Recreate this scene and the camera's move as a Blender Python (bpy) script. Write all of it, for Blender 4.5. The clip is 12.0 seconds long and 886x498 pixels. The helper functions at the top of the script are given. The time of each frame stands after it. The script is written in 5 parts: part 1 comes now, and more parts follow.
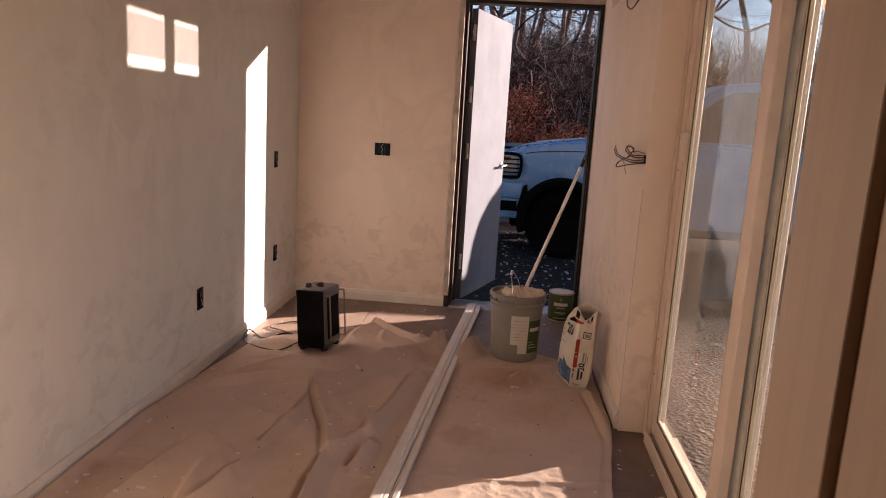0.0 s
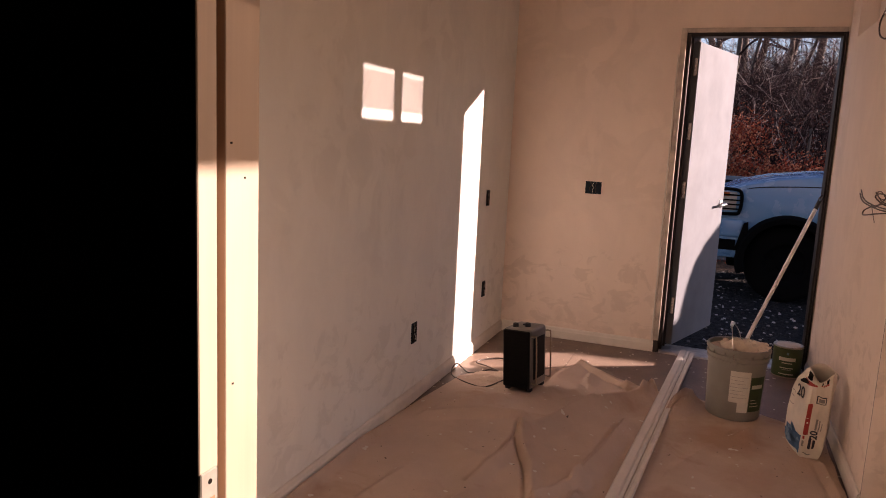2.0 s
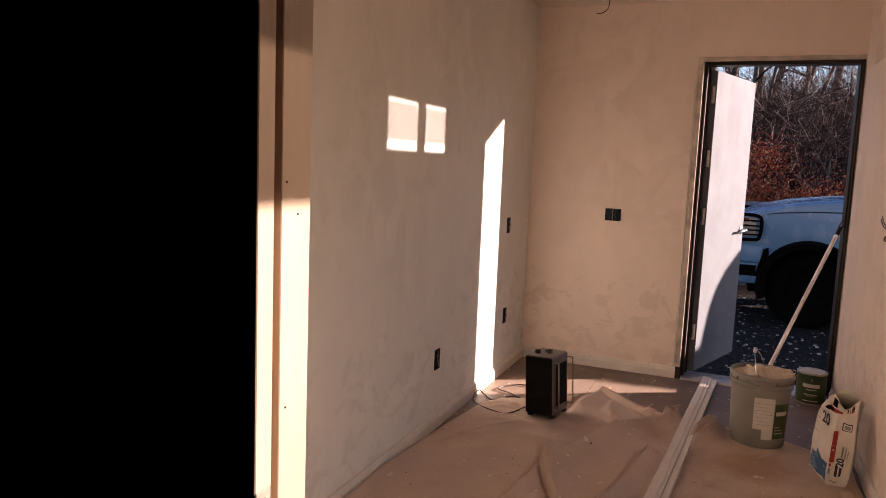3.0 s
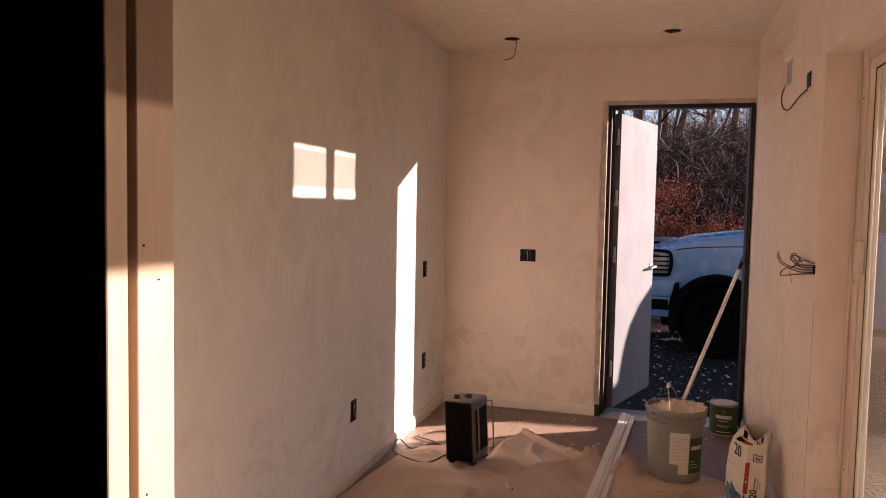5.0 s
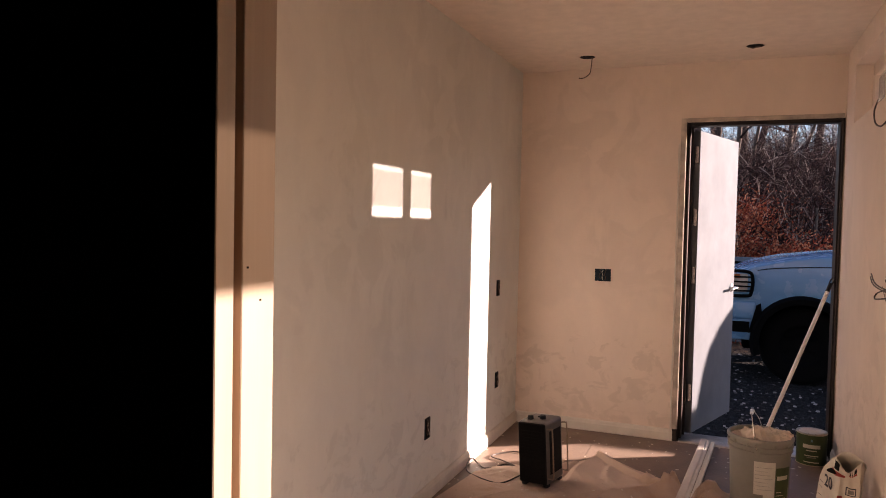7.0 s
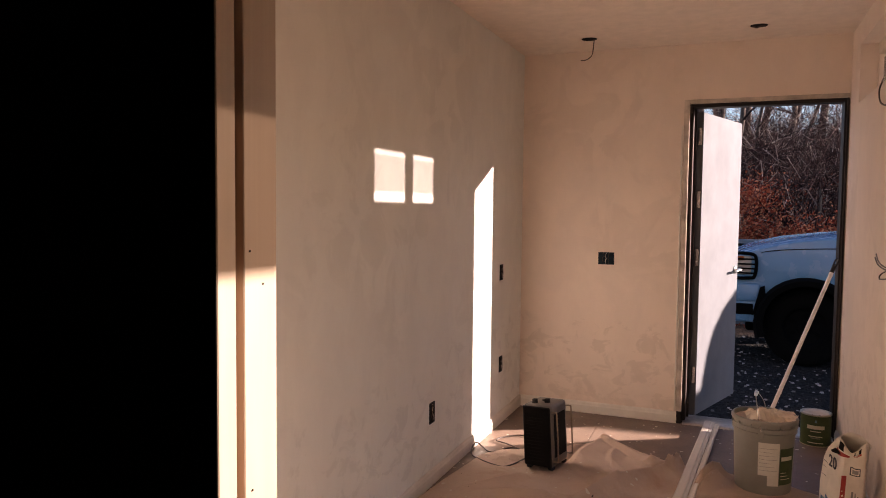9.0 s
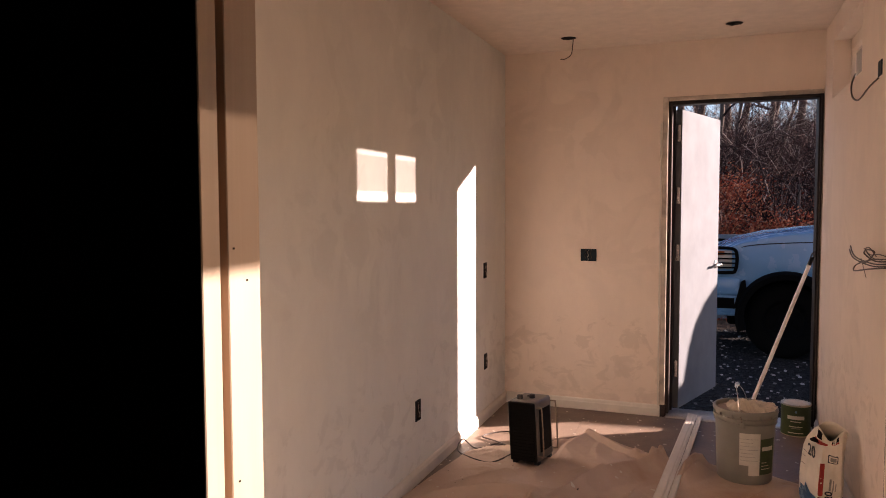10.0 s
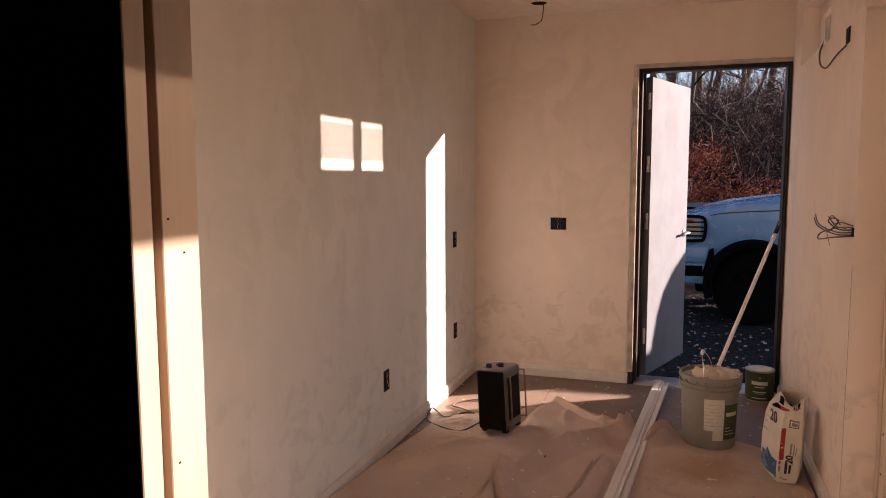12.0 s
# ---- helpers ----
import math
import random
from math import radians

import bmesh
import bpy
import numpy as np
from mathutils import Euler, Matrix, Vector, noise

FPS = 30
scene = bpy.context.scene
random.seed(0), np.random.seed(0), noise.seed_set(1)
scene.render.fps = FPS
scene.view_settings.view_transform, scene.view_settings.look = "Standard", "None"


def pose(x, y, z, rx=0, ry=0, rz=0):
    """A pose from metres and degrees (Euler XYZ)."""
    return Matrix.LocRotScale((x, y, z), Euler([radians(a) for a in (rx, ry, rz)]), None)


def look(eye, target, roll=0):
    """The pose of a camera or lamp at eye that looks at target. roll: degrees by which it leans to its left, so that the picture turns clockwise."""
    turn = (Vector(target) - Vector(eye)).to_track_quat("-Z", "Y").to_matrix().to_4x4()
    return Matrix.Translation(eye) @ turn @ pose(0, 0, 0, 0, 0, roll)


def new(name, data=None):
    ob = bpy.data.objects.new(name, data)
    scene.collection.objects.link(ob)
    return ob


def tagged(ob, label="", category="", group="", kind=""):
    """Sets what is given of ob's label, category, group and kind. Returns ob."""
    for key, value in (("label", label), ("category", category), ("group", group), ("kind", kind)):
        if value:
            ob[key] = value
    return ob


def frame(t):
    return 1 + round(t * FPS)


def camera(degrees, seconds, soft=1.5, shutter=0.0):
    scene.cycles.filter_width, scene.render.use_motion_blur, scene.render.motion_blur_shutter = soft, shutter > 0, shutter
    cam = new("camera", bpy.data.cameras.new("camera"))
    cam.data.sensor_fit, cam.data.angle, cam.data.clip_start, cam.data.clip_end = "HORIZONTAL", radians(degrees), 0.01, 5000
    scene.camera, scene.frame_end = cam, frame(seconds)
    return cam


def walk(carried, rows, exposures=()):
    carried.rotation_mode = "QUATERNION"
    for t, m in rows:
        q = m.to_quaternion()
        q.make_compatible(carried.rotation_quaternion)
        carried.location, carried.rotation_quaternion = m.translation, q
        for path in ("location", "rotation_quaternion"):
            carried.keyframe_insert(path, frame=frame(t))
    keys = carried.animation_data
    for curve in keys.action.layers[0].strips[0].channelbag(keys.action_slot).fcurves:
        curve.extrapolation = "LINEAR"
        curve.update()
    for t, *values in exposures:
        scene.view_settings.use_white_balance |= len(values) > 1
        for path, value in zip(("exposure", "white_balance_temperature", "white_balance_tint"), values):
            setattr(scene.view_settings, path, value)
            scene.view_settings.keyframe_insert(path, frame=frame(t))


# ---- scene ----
cam = camera(63.5, 12.0, 1.0)
EXPOSURE = 2.81
SKY = 0.033
TINT = 31
PATH = [
    (0, (1.418, 0.548, 1.283), (1.2645, 2.510, 0.928), 3.4),
    (0.3, (1.380, 0.600, 1.288), (1.269, 2.532, 0.783), 2.0),
    (0.5, (1.408, 0.631, 1.303), (1.136, 2.563, 0.862), 1.2),
    (0.7, (1.403, 0.641, 1.316), (1.1115, 2.577, 0.911), 1.1),
    (1, (1.397, 0.637, 1.331), (1.029, 2.576, 1.026), 0.8),
    (1.2, (1.405, 0.618, 1.36), (0.998, 2.56, 1.108), 2.1),
    (1.5, (1.394, 0.606, 1.382), (0.921, 2.543, 1.231), 1.6),
    (1.7, (1.389, 0.578, 1.383), (0.816, 2.488, 1.225), 2.2),
    (2, (1.367, 0.555, 1.353), (0.667, 2.403, 1.043), 2.7),
    (2.2, (1.341, 0.549, 1.353), (0.58, 2.368, 1.017), 1.7),
    (2.5, (1.337, 0.528, 1.361), (0.548, 2.344, 1.08), 2.2),
    (3, (1.358, 0.496, 1.366), (0.608, 2.335, 1.126), 2.3),
    (3.5, (1.358, 0.526, 1.368), (0.753, 2.418, 1.137), 1.4),
    (3.7, (1.387, 0.544, 1.393), (0.858, 2.461, 1.174), 1.6),
    (5.3, (1.394, 0.561, 1.384), (0.808, 2.471, 1.296), 0.5),
    (5.5, (1.399, 0.544, 1.384), (0.727, 2.427, 1.312), 0.1),
    (6, (1.366, 0.541, 1.374), (0.526, 2.35, 1.226), 0.5),
    (6.5, (1.357, 0.545, 1.386), (0.551, 2.373, 1.294), 1.5),
    (7, (1.372, 0.54, 1.392), (0.629, 2.395, 1.318), 1.2),
    (9, (1.369, 0.546, 1.387), (0.62, 2.397, 1.273), 0.6),
    (9.5, (1.376, 0.536, 1.388), (0.676, 2.407, 1.287), 1.1),
    (10, (1.387, 0.522, 1.382), (0.677, 2.388, 1.268), -0.2),
    (10.5, (1.376, 0.54, 1.388), (0.654, 2.404, 1.305), -0.4),
    (11, (1.401, 0.553, 1.382), (0.735, 2.431, 1.22), -1.5),
    (11.5, (1.394, 0.566, 1.382), (0.72, 2.443, 1.236), -1.2),
    (12, (1.4, 0.569, 1.381), (0.761, 2.453, 1.18), -0.2),
]
walk(cam, [(t, look(eye, target, roll)) for t, eye, target, roll in PATH], exposures=[(t, EXPOSURE + e, k, TINT + q) for t, e, k, q in ((0.0, -0.04, 6660, 0), (0.5, 0.12, 6760, 0), (1.0, -0.05, 6990, 4), (1.5, -0.16, 6990, 6), (2.0, -0.14, 7010, 9), (2.5, 0.02, 6790, 1), (3.5, 0.03, 6760, 1), (5.5, 0.07, 7010, 5), (6.0, 0.06, 6960, 4), (6.6, 0.08, 6830, 1), (10.0, 0.08, 6810, 1), (12.0, 0.05, 6810, 1))])

# ---- light ----
SUN_TRAVEL = Vector((-1.0, -0.60, -0.29))
sun_data = bpy.data.lights.new("sun", "SUN")
sun_data.energy, sun_data.angle, sun_data.color = 2.9, radians(0.53), (1.0, 0.86, 0.70)
sun = new("sun", sun_data)
sun.matrix_world = look((30, 20, 12), Vector((30, 20, 12)) + SUN_TRAVEL)
world = bpy.data.worlds.new("sky")
scene.world = world
world.use_nodes = True
sky_node = world.node_tree.nodes.new("ShaderNodeTexSky")
sky_node.sky_type, sky_node.sun_disc = "NISHITA", False
sky_node.sun_elevation = math.atan2(0.29, math.hypot(1.0, 0.60))
sky_node.sun_rotation = math.atan2(1.0, 0.60)
sky_node.ozone_density, sky_node.dust_density = 2.5, 0.3
world.node_tree.links.new(sky_node.outputs[0], world.node_tree.nodes["Background"].inputs[0])
world.node_tree.nodes["Background"].inputs[1].default_value = SKY

# ---- plan ----
W, D, H = 1.99, 5.40, 2.44          # room width, far wall, ceiling
T = 0.18                            # wall thickness
PY0, PY1 = 1.174, 1.279             # partition with the pocket doorway
DX0, DX1 = 0.8525, 1.708             # doorway in it
FX0, FX1, FZ = 1.065, 1.982, 2.09   # steel door frame, outer
GY0, GY1, GZ = 1.80, 3.535, 1.98     # patio door opening
TY0, TY1, TZ0, TZ1 = 4.24, 5.10, 1.99, 2.31  # transom opening
GROUND = -0.15


# ---- materials ----
def mat_base(name, rough=0.6, metal=0.0):
    m = bpy.data.materials.new(name)
    m.use_nodes = True
    b = m.node_tree.nodes["Principled BSDF"]
    b.inputs["Roughness"].default_value, b.inputs["Metallic"].default_value = rough, metal
    return m, m.node_tree, b


def coords(nt, where="world", scale=(1, 1, 1)):
    if where == "world":
        src = nt.nodes.new("ShaderNodeNewGeometry").outputs["Position"]
    else:
        src = nt.nodes.new("ShaderNodeTexCoord").outputs["Object"]
    mp = nt.nodes.new("ShaderNodeMapping")
    mp.inputs["Scale"].default_value = scale
    nt.links.new(src, mp.inputs["Vector"])
    return mp.outputs["Vector"]


def noise_tex(nt, vec, scale, detail=4.0, rough=0.55, distort=0.0):
    n = nt.nodes.new("ShaderNodeTexNoise")
    n.inputs["Scale"].default_value, n.inputs["Detail"].default_value = scale, detail
    n.inputs["Roughness"].default_value, n.inputs["Distortion"].default_value = rough, distort
    nt.links.new(vec, n.inputs["Vector"])
    return n.outputs["Fac"]


def ramp(nt, fac, stops):
    r = nt.nodes.new("ShaderNodeValToRGB")
    while len(r.color_ramp.elements) < len(stops):
        r.color_ramp.elements.new(0.5)
    for e, (p, c) in zip(r.color_ramp.elements, stops):
        e.position, e.color = p, (c, c, c, 1) if isinstance(c, (int, float)) else (*c, 1)
    nt.links.new(fac, r.inputs["Fac"])
    return r.outputs["Color"]


def mixed(nt, fac, a, b, mode="MIX"):
    mx = nt.nodes.new("ShaderNodeMix")
    mx.data_type, mx.blend_type = "RGBA", mode
    for sock, v in ((mx.inputs["Factor"], fac), (mx.inputs["A"], a), (mx.inputs["B"], b)):
        if isinstance(v, (int, float)):
            sock.default_value = v
        elif isinstance(v, tuple):
            sock.default_value = (*v, 1)
        else:
            nt.links.new(v, sock)
    return mx.outputs["Result"]


def bump(nt, b, height, strength=0.3, dist=0.01):
    bn = nt.nodes.new("ShaderNodeBump")
    bn.inputs["Strength"].default_value, bn.inputs["Distance"].default_value = strength, dist
    nt.links.new(height, bn.inputs["Height"])
    nt.links.new(bn.outputs["Normal"], b.inputs["Normal"])


def simple(name, col, rough=0.6, metal=0.0, vary=0.15, scale=30.0, bumpy=0.1, where="object", stretch=(1, 1, 1), big=2.0, spec=0.5):
    """Paint, plastic or metal with fine grain and broad wear."""
    m, nt, b = mat_base(name, rough, metal)
    b.inputs["Specular IOR Level"].default_value = spec
    v = coords(nt, where, stretch)
    dark = tuple(c * (1 - vary) for c in col)
    light = tuple(min(1, c * (1 + vary * 0.6)) for c in col)
    c1 = ramp(nt, noise_tex(nt, v, scale), [(0.3, dark), (0.7, light)])
    c2 = ramp(nt, noise_tex(nt, v, big, 5, 0.6), [(0.3, 1 - vary), (0.65, 1.0)])
    nt.links.new(mixed(nt, 1.0, c1, c2, "MULTIPLY"), b.inputs["Base Color"])
    rr = nt.nodes.new("ShaderNodeMapRange")
    rr.inputs["To Min"].default_value, rr.inputs["To Max"].default_value = max(0.02, rough - 0.1), min(1, rough + 0.12)
    nt.links.new(noise_tex(nt, v, big * 3), rr.inputs["Value"])
    nt.links.new(rr.outputs[0], b.inputs["Roughness"])
    if bumpy:
        bump(nt, b, noise_tex(nt, v, scale * 2), bumpy, 0.004)
    return m


def plaster(name, lo, hi, patch):
    """Skim-coated board: pale paint-ready surface with greyer trowel patches."""
    m, nt, b = mat_base(name, 0.85)
    v = coords(nt)
    base = ramp(nt, noise_tex(nt, v, 0.9, 3, 0.5), [(0.3, lo), (0.7, hi)])
    trowel = ramp(nt, noise_tex(nt, v, 3.4, 4, 0.55, 1.3), [(0.50, 0.0), (0.56, 1.0)])
    zone = ramp(nt, noise_tex(nt, v, 1.1, 2, 0.5), [(0.46, 0.0), (0.64, 0.5)])
    mask = mixed(nt, 1.0, trowel, zone, "MULTIPLY")
    col = mixed(nt, mask, base, patch)
    sep = nt.nodes.new("ShaderNodeSeparateXYZ")
    nt.links.new(v, sep.inputs[0])
    wave = nt.nodes.new("ShaderNodeMath")
    wave.operation = "MULTIPLY_ADD"
    wave.inputs[1].default_value = 0.5
    nt.links.new(noise_tex(nt, v, 2.6, 3), wave.inputs[0])
    nt.links.new(sep.outputs["Z"], wave.inputs[2])
    band = ramp(nt, wave.outputs[0], [(0.26, 0.0), (0.34, 1.0), (0.84, 1.0), (0.90, 0.0)])
    smear = ramp(nt, noise_tex(nt, coords(nt, "world", (1, 1, 1.4)), 7.5, 4, 0.6, 0.8), [(0.53, 0.0), (0.60, 0.7)])
    col = mixed(nt, mixed(nt, 1.0, band, smear, "MULTIPLY"), col, patch)
    thin = ramp(nt, noise_tex(nt, coords(nt, "world", (2.2, 2.2, 1.3)), 2.4, 5, 0.6, 0.5), [(0.40, (0.955, 0.955, 0.96)), (0.6, (1, 1, 1))])
    nt.links.new(mixed(nt, 1.0, col, thin, "MULTIPLY"), b.inputs["Base Color"])
    h = mixed(nt, 0.5, noise_tex(nt, v, 9, 5, 0.6), noise_tex(nt, v, 140, 3, 0.6))
    bump(nt, b, h, 0.22, 0.006)
    return m


def floor_mat():
    """Dark grey-brown subfloor sheets with joint compound drips."""
    m, nt, b = mat_base("subfloor", 0.5)
    b.inputs["Specular IOR Level"].default_value = 0.6
    b.inputs["Sheen Weight"].default_value, b.inputs["Sheen Roughness"].default_value = 0.34, 0.35
    b.inputs["Sheen Tint"].default_value = (0.85, 0.66, 0.52, 1)
    v = coords(nt)
    base = ramp(nt, noise_tex(nt, v, 5, 6, 0.65), [(0.3, (0.070, 0.042, 0.031)), (0.7, (0.145, 0.092, 0.068))])
    drip = ramp(nt, noise_tex(nt, v, 26, 2, 0.4), [(0.69, 0.0), (0.72, 1.0)])
    smear = ramp(nt, noise_tex(nt, coords(nt, "world", (1, 2.5, 1)), 7, 5, 0.7, 1.0), [(0.62, 0.0), (0.74, 0.35)])
    c = mixed(nt, smear, base, (0.36, 0.30, 0.25))
    nt.links.new(mixed(nt, drip, c, (0.62, 0.57, 0.5)), b.inputs["Base Color"])
    bump(nt, b, noise_tex(nt, v, 60, 4), 0.25, 0.004)
    return m


def cloth_mat():
    """Tan canvas drop cloth, stained and speckled."""
    m, nt, b = mat_base("canvas", 0.92)
    v = coords(nt)
    base = ramp(nt, noise_tex(nt, v, 2.2, 5, 0.6), [(0.3, (0.505, 0.38, 0.298)), (0.7, (0.625, 0.48, 0.382))])
    rust = ramp(nt, noise_tex(nt, v, 2.9, 4, 0.6, 0.6), [(0.60, 0.0), (0.74, 0.6)])
    c = mixed(nt, rust, base, (0.36, 0.20, 0.11))
    for cx, cy, rad, strength in ((1.50, 4.02, 0.26, 0.55), (1.62, 3.62, 0.20, 0.30), (1.34, 3.30, 0.12, 0.35), (1.05, 4.20, 0.15, 0.3)):
        dist = nt.nodes.new("ShaderNodeVectorMath")
        dist.operation = "DISTANCE"
        dist.inputs[1].default_value = (cx, cy, 0.02)
        nt.links.new(v, dist.inputs[0])
        wob = nt.nodes.new("ShaderNodeMath")
        wob.operation = "MULTIPLY_ADD"
        wob.inputs[1].default_value, wob.inputs[2].default_value = 0.28, -0.14
        nt.links.new(noise_tex(nt, v, 9, 4, 0.6), wob.inputs[0])
        add = nt.nodes.new("ShaderNodeMath")
        nt.links.new(dist.outputs["Value"], add.inputs[0])
        nt.links.new(wob.outputs[0], add.inputs[1])
        c = mixed(nt, ramp(nt, add.outputs[0], [(rad * 0.35, strength), (rad, 0.0)]), c, (0.33, 0.17, 0.09))
    spots = ramp(nt, noise_tex(nt, v, 24, 1, 0.3), [(0.755, 0.0), (0.765, 1.0)])
    c = mixed(nt, spots, c, (0.66, 0.61, 0.54))
    dark = ramp(nt, noise_tex(nt, coords(nt, "world", (1.3, 1, 1)), 44, 1, 0.3), [(0.80, 0.0), (0.81, 1.0)])
    c = mixed(nt, dark, c, (0.10, 0.075, 0.06))
    nt.links.new(c, b.inputs["Base Color"])
    crease = noise_tex(nt, v, 11, 6, 0.66, 0.5)
    weave = noise_tex(nt, v, 420, 2, 0.5)
    bump(nt, b, mixed(nt, 0.2, crease, weave), 0.6, 0.026)
    return m


def wood_mat(name, a, c, rough=0.45):
    """Clear pine with straight grain along z."""
    m, nt, b = mat_base(name, rough)
    v = coords(nt, "world", (60, 60, 1.2))
    g = ramp(nt, noise_tex(nt, v, 1.0, 4, 0.6, 0.4), [(0.3, a), (0.7, c)])
    nt.links.new(g, b.inputs["Base Color"])
    bump(nt, b, noise_tex(nt, v, 2.0, 3), 0.08, 0.002)
    return m


def glass_mat(name, tint=(0.93, 0.96, 0.95), dirty=0.035):
    """Window glass with a film of plaster dust and smears."""
    m, nt, b = mat_base(name, 0.0)
    out = nt.nodes["Material Output"]
    nt.nodes.remove(b)
    trans = nt.nodes.new("ShaderNodeBsdfTransparent")
    trans.inputs["Color"].default_value = (*tint, 1)
    gloss = nt.nodes.new("ShaderNodeBsdfGlossy")
    gloss.inputs["Roughness"].default_value = 0.02
    facing = nt.nodes.new("ShaderNodeLayerWeight")
    facing.inputs["Blend"].default_value = 0.5
    steep = nt.nodes.new("ShaderNodeMath")
    steep.operation, steep.inputs[1].default_value = "POWER", 5.0
    nt.links.new(facing.outputs["Facing"], steep.inputs[0])
    fres = nt.nodes.new("ShaderNodeMath")
    fres.operation, fres.inputs[1].default_value, fres.inputs[2].default_value = "MULTIPLY_ADD", 0.8, 0.03
    nt.links.new(steep.outputs[0], fres.inputs[0])
    mx = nt.nodes.new("ShaderNodeMixShader")
    nt.links.new(fres.outputs[0], mx.inputs[0])
    nt.links.new(trans.outputs[0], mx.inputs[1])
    nt.links.new(gloss.outputs[0], mx.inputs[2])
    dust = nt.nodes.new("ShaderNodeBsdfDiffuse")
    dust.inputs["Color"].default_value = (0.62, 0.58, 0.52, 1)
    v = coords(nt, "world", (1, 2.5, 0.8))
    f = ramp(nt, noise_tex(nt, v, 2.3, 6, 0.7, 1.0), [(0.35, dirty * 0.25), (0.75, dirty)])
    mx2 = nt.nodes.new("ShaderNodeMixShader")
    nt.links.new(f, mx2.inputs[0])
    nt.links.new(mx.outputs[0], mx2.inputs[1])
    nt.links.new(dust.outputs[0], mx2.inputs[2])
    nt.links.new(mx2.outputs[0], out.inputs["Surface"])
    return m


def fabric_mat():
    """Thin loose-woven cloth of the added valance: part of the light goes straight between the threads."""
    m, nt, b = mat_base("sun_filter_fabric", 0.9)
    out = nt.nodes["Material Output"]
    v = coords(nt)
    nt.links.new(ramp(nt, noise_tex(nt, v, 3, 4), [(0.3, (0.60, 0.54, 0.46)), (0.7, (0.70, 0.64, 0.55))]), b.inputs["Base Color"])
    gaps = nt.nodes.new("ShaderNodeBsdfTransparent")
    gaps.inputs["Color"].default_value = (1.0, 0.93, 0.84, 1)
    glow = nt.nodes.new("ShaderNodeBsdfTranslucent")
    glow.inputs["Color"].default_value = (0.55, 0.47, 0.38, 1)
    cloth = nt.nodes.new("ShaderNodeMixShader")
    nt.links.new(b.outputs[0], cloth.inputs[1])
    nt.links.new(glow.outputs[0], cloth.inputs[2])
    weave = nt.nodes.new("ShaderNodeMixShader")
    weave.inputs[0].default_value = 0.27
    nt.links.new(cloth.outputs[0], weave.inputs[1])
    nt.links.new(gaps.outputs[0], weave.inputs[2])
    nt.links.new(weave.outputs[0], out.inputs["Surface"])
    return m


def ground_mat():
    """Gravel darkened before the door for shade, pale dirt and gravel beside the house, leaf litter further off."""
    m, nt, b = mat_base("gravel_ground", 0.9)
    b.inputs["Specular IOR Level"].default_value = 0.08
    v = coords(nt)
    vor = nt.nodes.new("ShaderNodeTexVoronoi")
    vor.inputs["Scale"].default_value = 38
    nt.links.new(v, vor.inputs["Vector"])
    # Near-black gravel colours hold the shade of truck and house.
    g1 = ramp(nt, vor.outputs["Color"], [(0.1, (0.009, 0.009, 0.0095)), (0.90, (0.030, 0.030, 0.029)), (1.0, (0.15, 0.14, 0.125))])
    leaf = ramp(nt, noise_tex(nt, v, 22, 5, 0.7), [(0.3, (0.11, 0.055, 0.03)), (0.5, (0.26, 0.13, 0.065)), (0.72, (0.42, 0.26, 0.14))])
    sep = nt.nodes.new("ShaderNodeSeparateXYZ")
    nt.links.new(v, sep.inputs[0])
    far = nt.nodes.new("ShaderNodeMapRange")
    far.inputs["From Min"].default_value, far.inputs["From Max"].default_value = 10.0, 12.5
    nt.links.new(sep.outputs["Y"], far.inputs["Value"])
    deep = nt.nodes.new("ShaderNodeMapRange")
    deep.inputs["From Min"].default_value, deep.inputs["From Max"].default_value = 14.5, 16.5
    nt.links.new(sep.outputs["Y"], deep.inputs["Value"])
    # Litter under the thicket darkened for the shade among its stems.
    shaded_litter = ramp(nt, noise_tex(nt, v, 9, 5, 0.7), [(0.35, (0.010, 0.006, 0.006)), (0.7, (0.035, 0.021, 0.018))])
    litter = mixed(nt, deep.outputs[0], leaf, shaded_litter)
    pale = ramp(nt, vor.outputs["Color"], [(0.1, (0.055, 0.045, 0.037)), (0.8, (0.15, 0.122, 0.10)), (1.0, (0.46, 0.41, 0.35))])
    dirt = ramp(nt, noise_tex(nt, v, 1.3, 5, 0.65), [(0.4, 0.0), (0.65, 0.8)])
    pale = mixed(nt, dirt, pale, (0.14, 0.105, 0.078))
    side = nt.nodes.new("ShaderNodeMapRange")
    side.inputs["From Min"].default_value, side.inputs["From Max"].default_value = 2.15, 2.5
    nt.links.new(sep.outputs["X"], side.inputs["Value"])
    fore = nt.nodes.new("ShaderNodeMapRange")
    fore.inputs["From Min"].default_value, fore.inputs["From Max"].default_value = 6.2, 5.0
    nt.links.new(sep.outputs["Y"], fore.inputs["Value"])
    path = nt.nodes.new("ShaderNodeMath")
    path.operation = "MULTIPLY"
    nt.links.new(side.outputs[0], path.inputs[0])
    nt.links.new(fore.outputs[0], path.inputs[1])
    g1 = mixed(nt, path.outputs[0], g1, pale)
    nt.links.new(mixed(nt, far.outputs[0], g1, litter), b.inputs["Base Color"])
    bump(nt, b, vor.outputs["Distance"], 0.8, 0.03)
    return m


def island_mat(name, stops, rough=0.8):
    """Each loose piece takes its own shade."""
    m, nt, b = mat_base(name, rough)
    b.inputs["Specular IOR Level"].default_value = 0.12
    geo = nt.nodes.new("ShaderNodeNewGeometry")
    nt.links.new(ramp(nt, geo.outputs["Random Per Island"], stops), b.inputs["Base Color"])
    return m


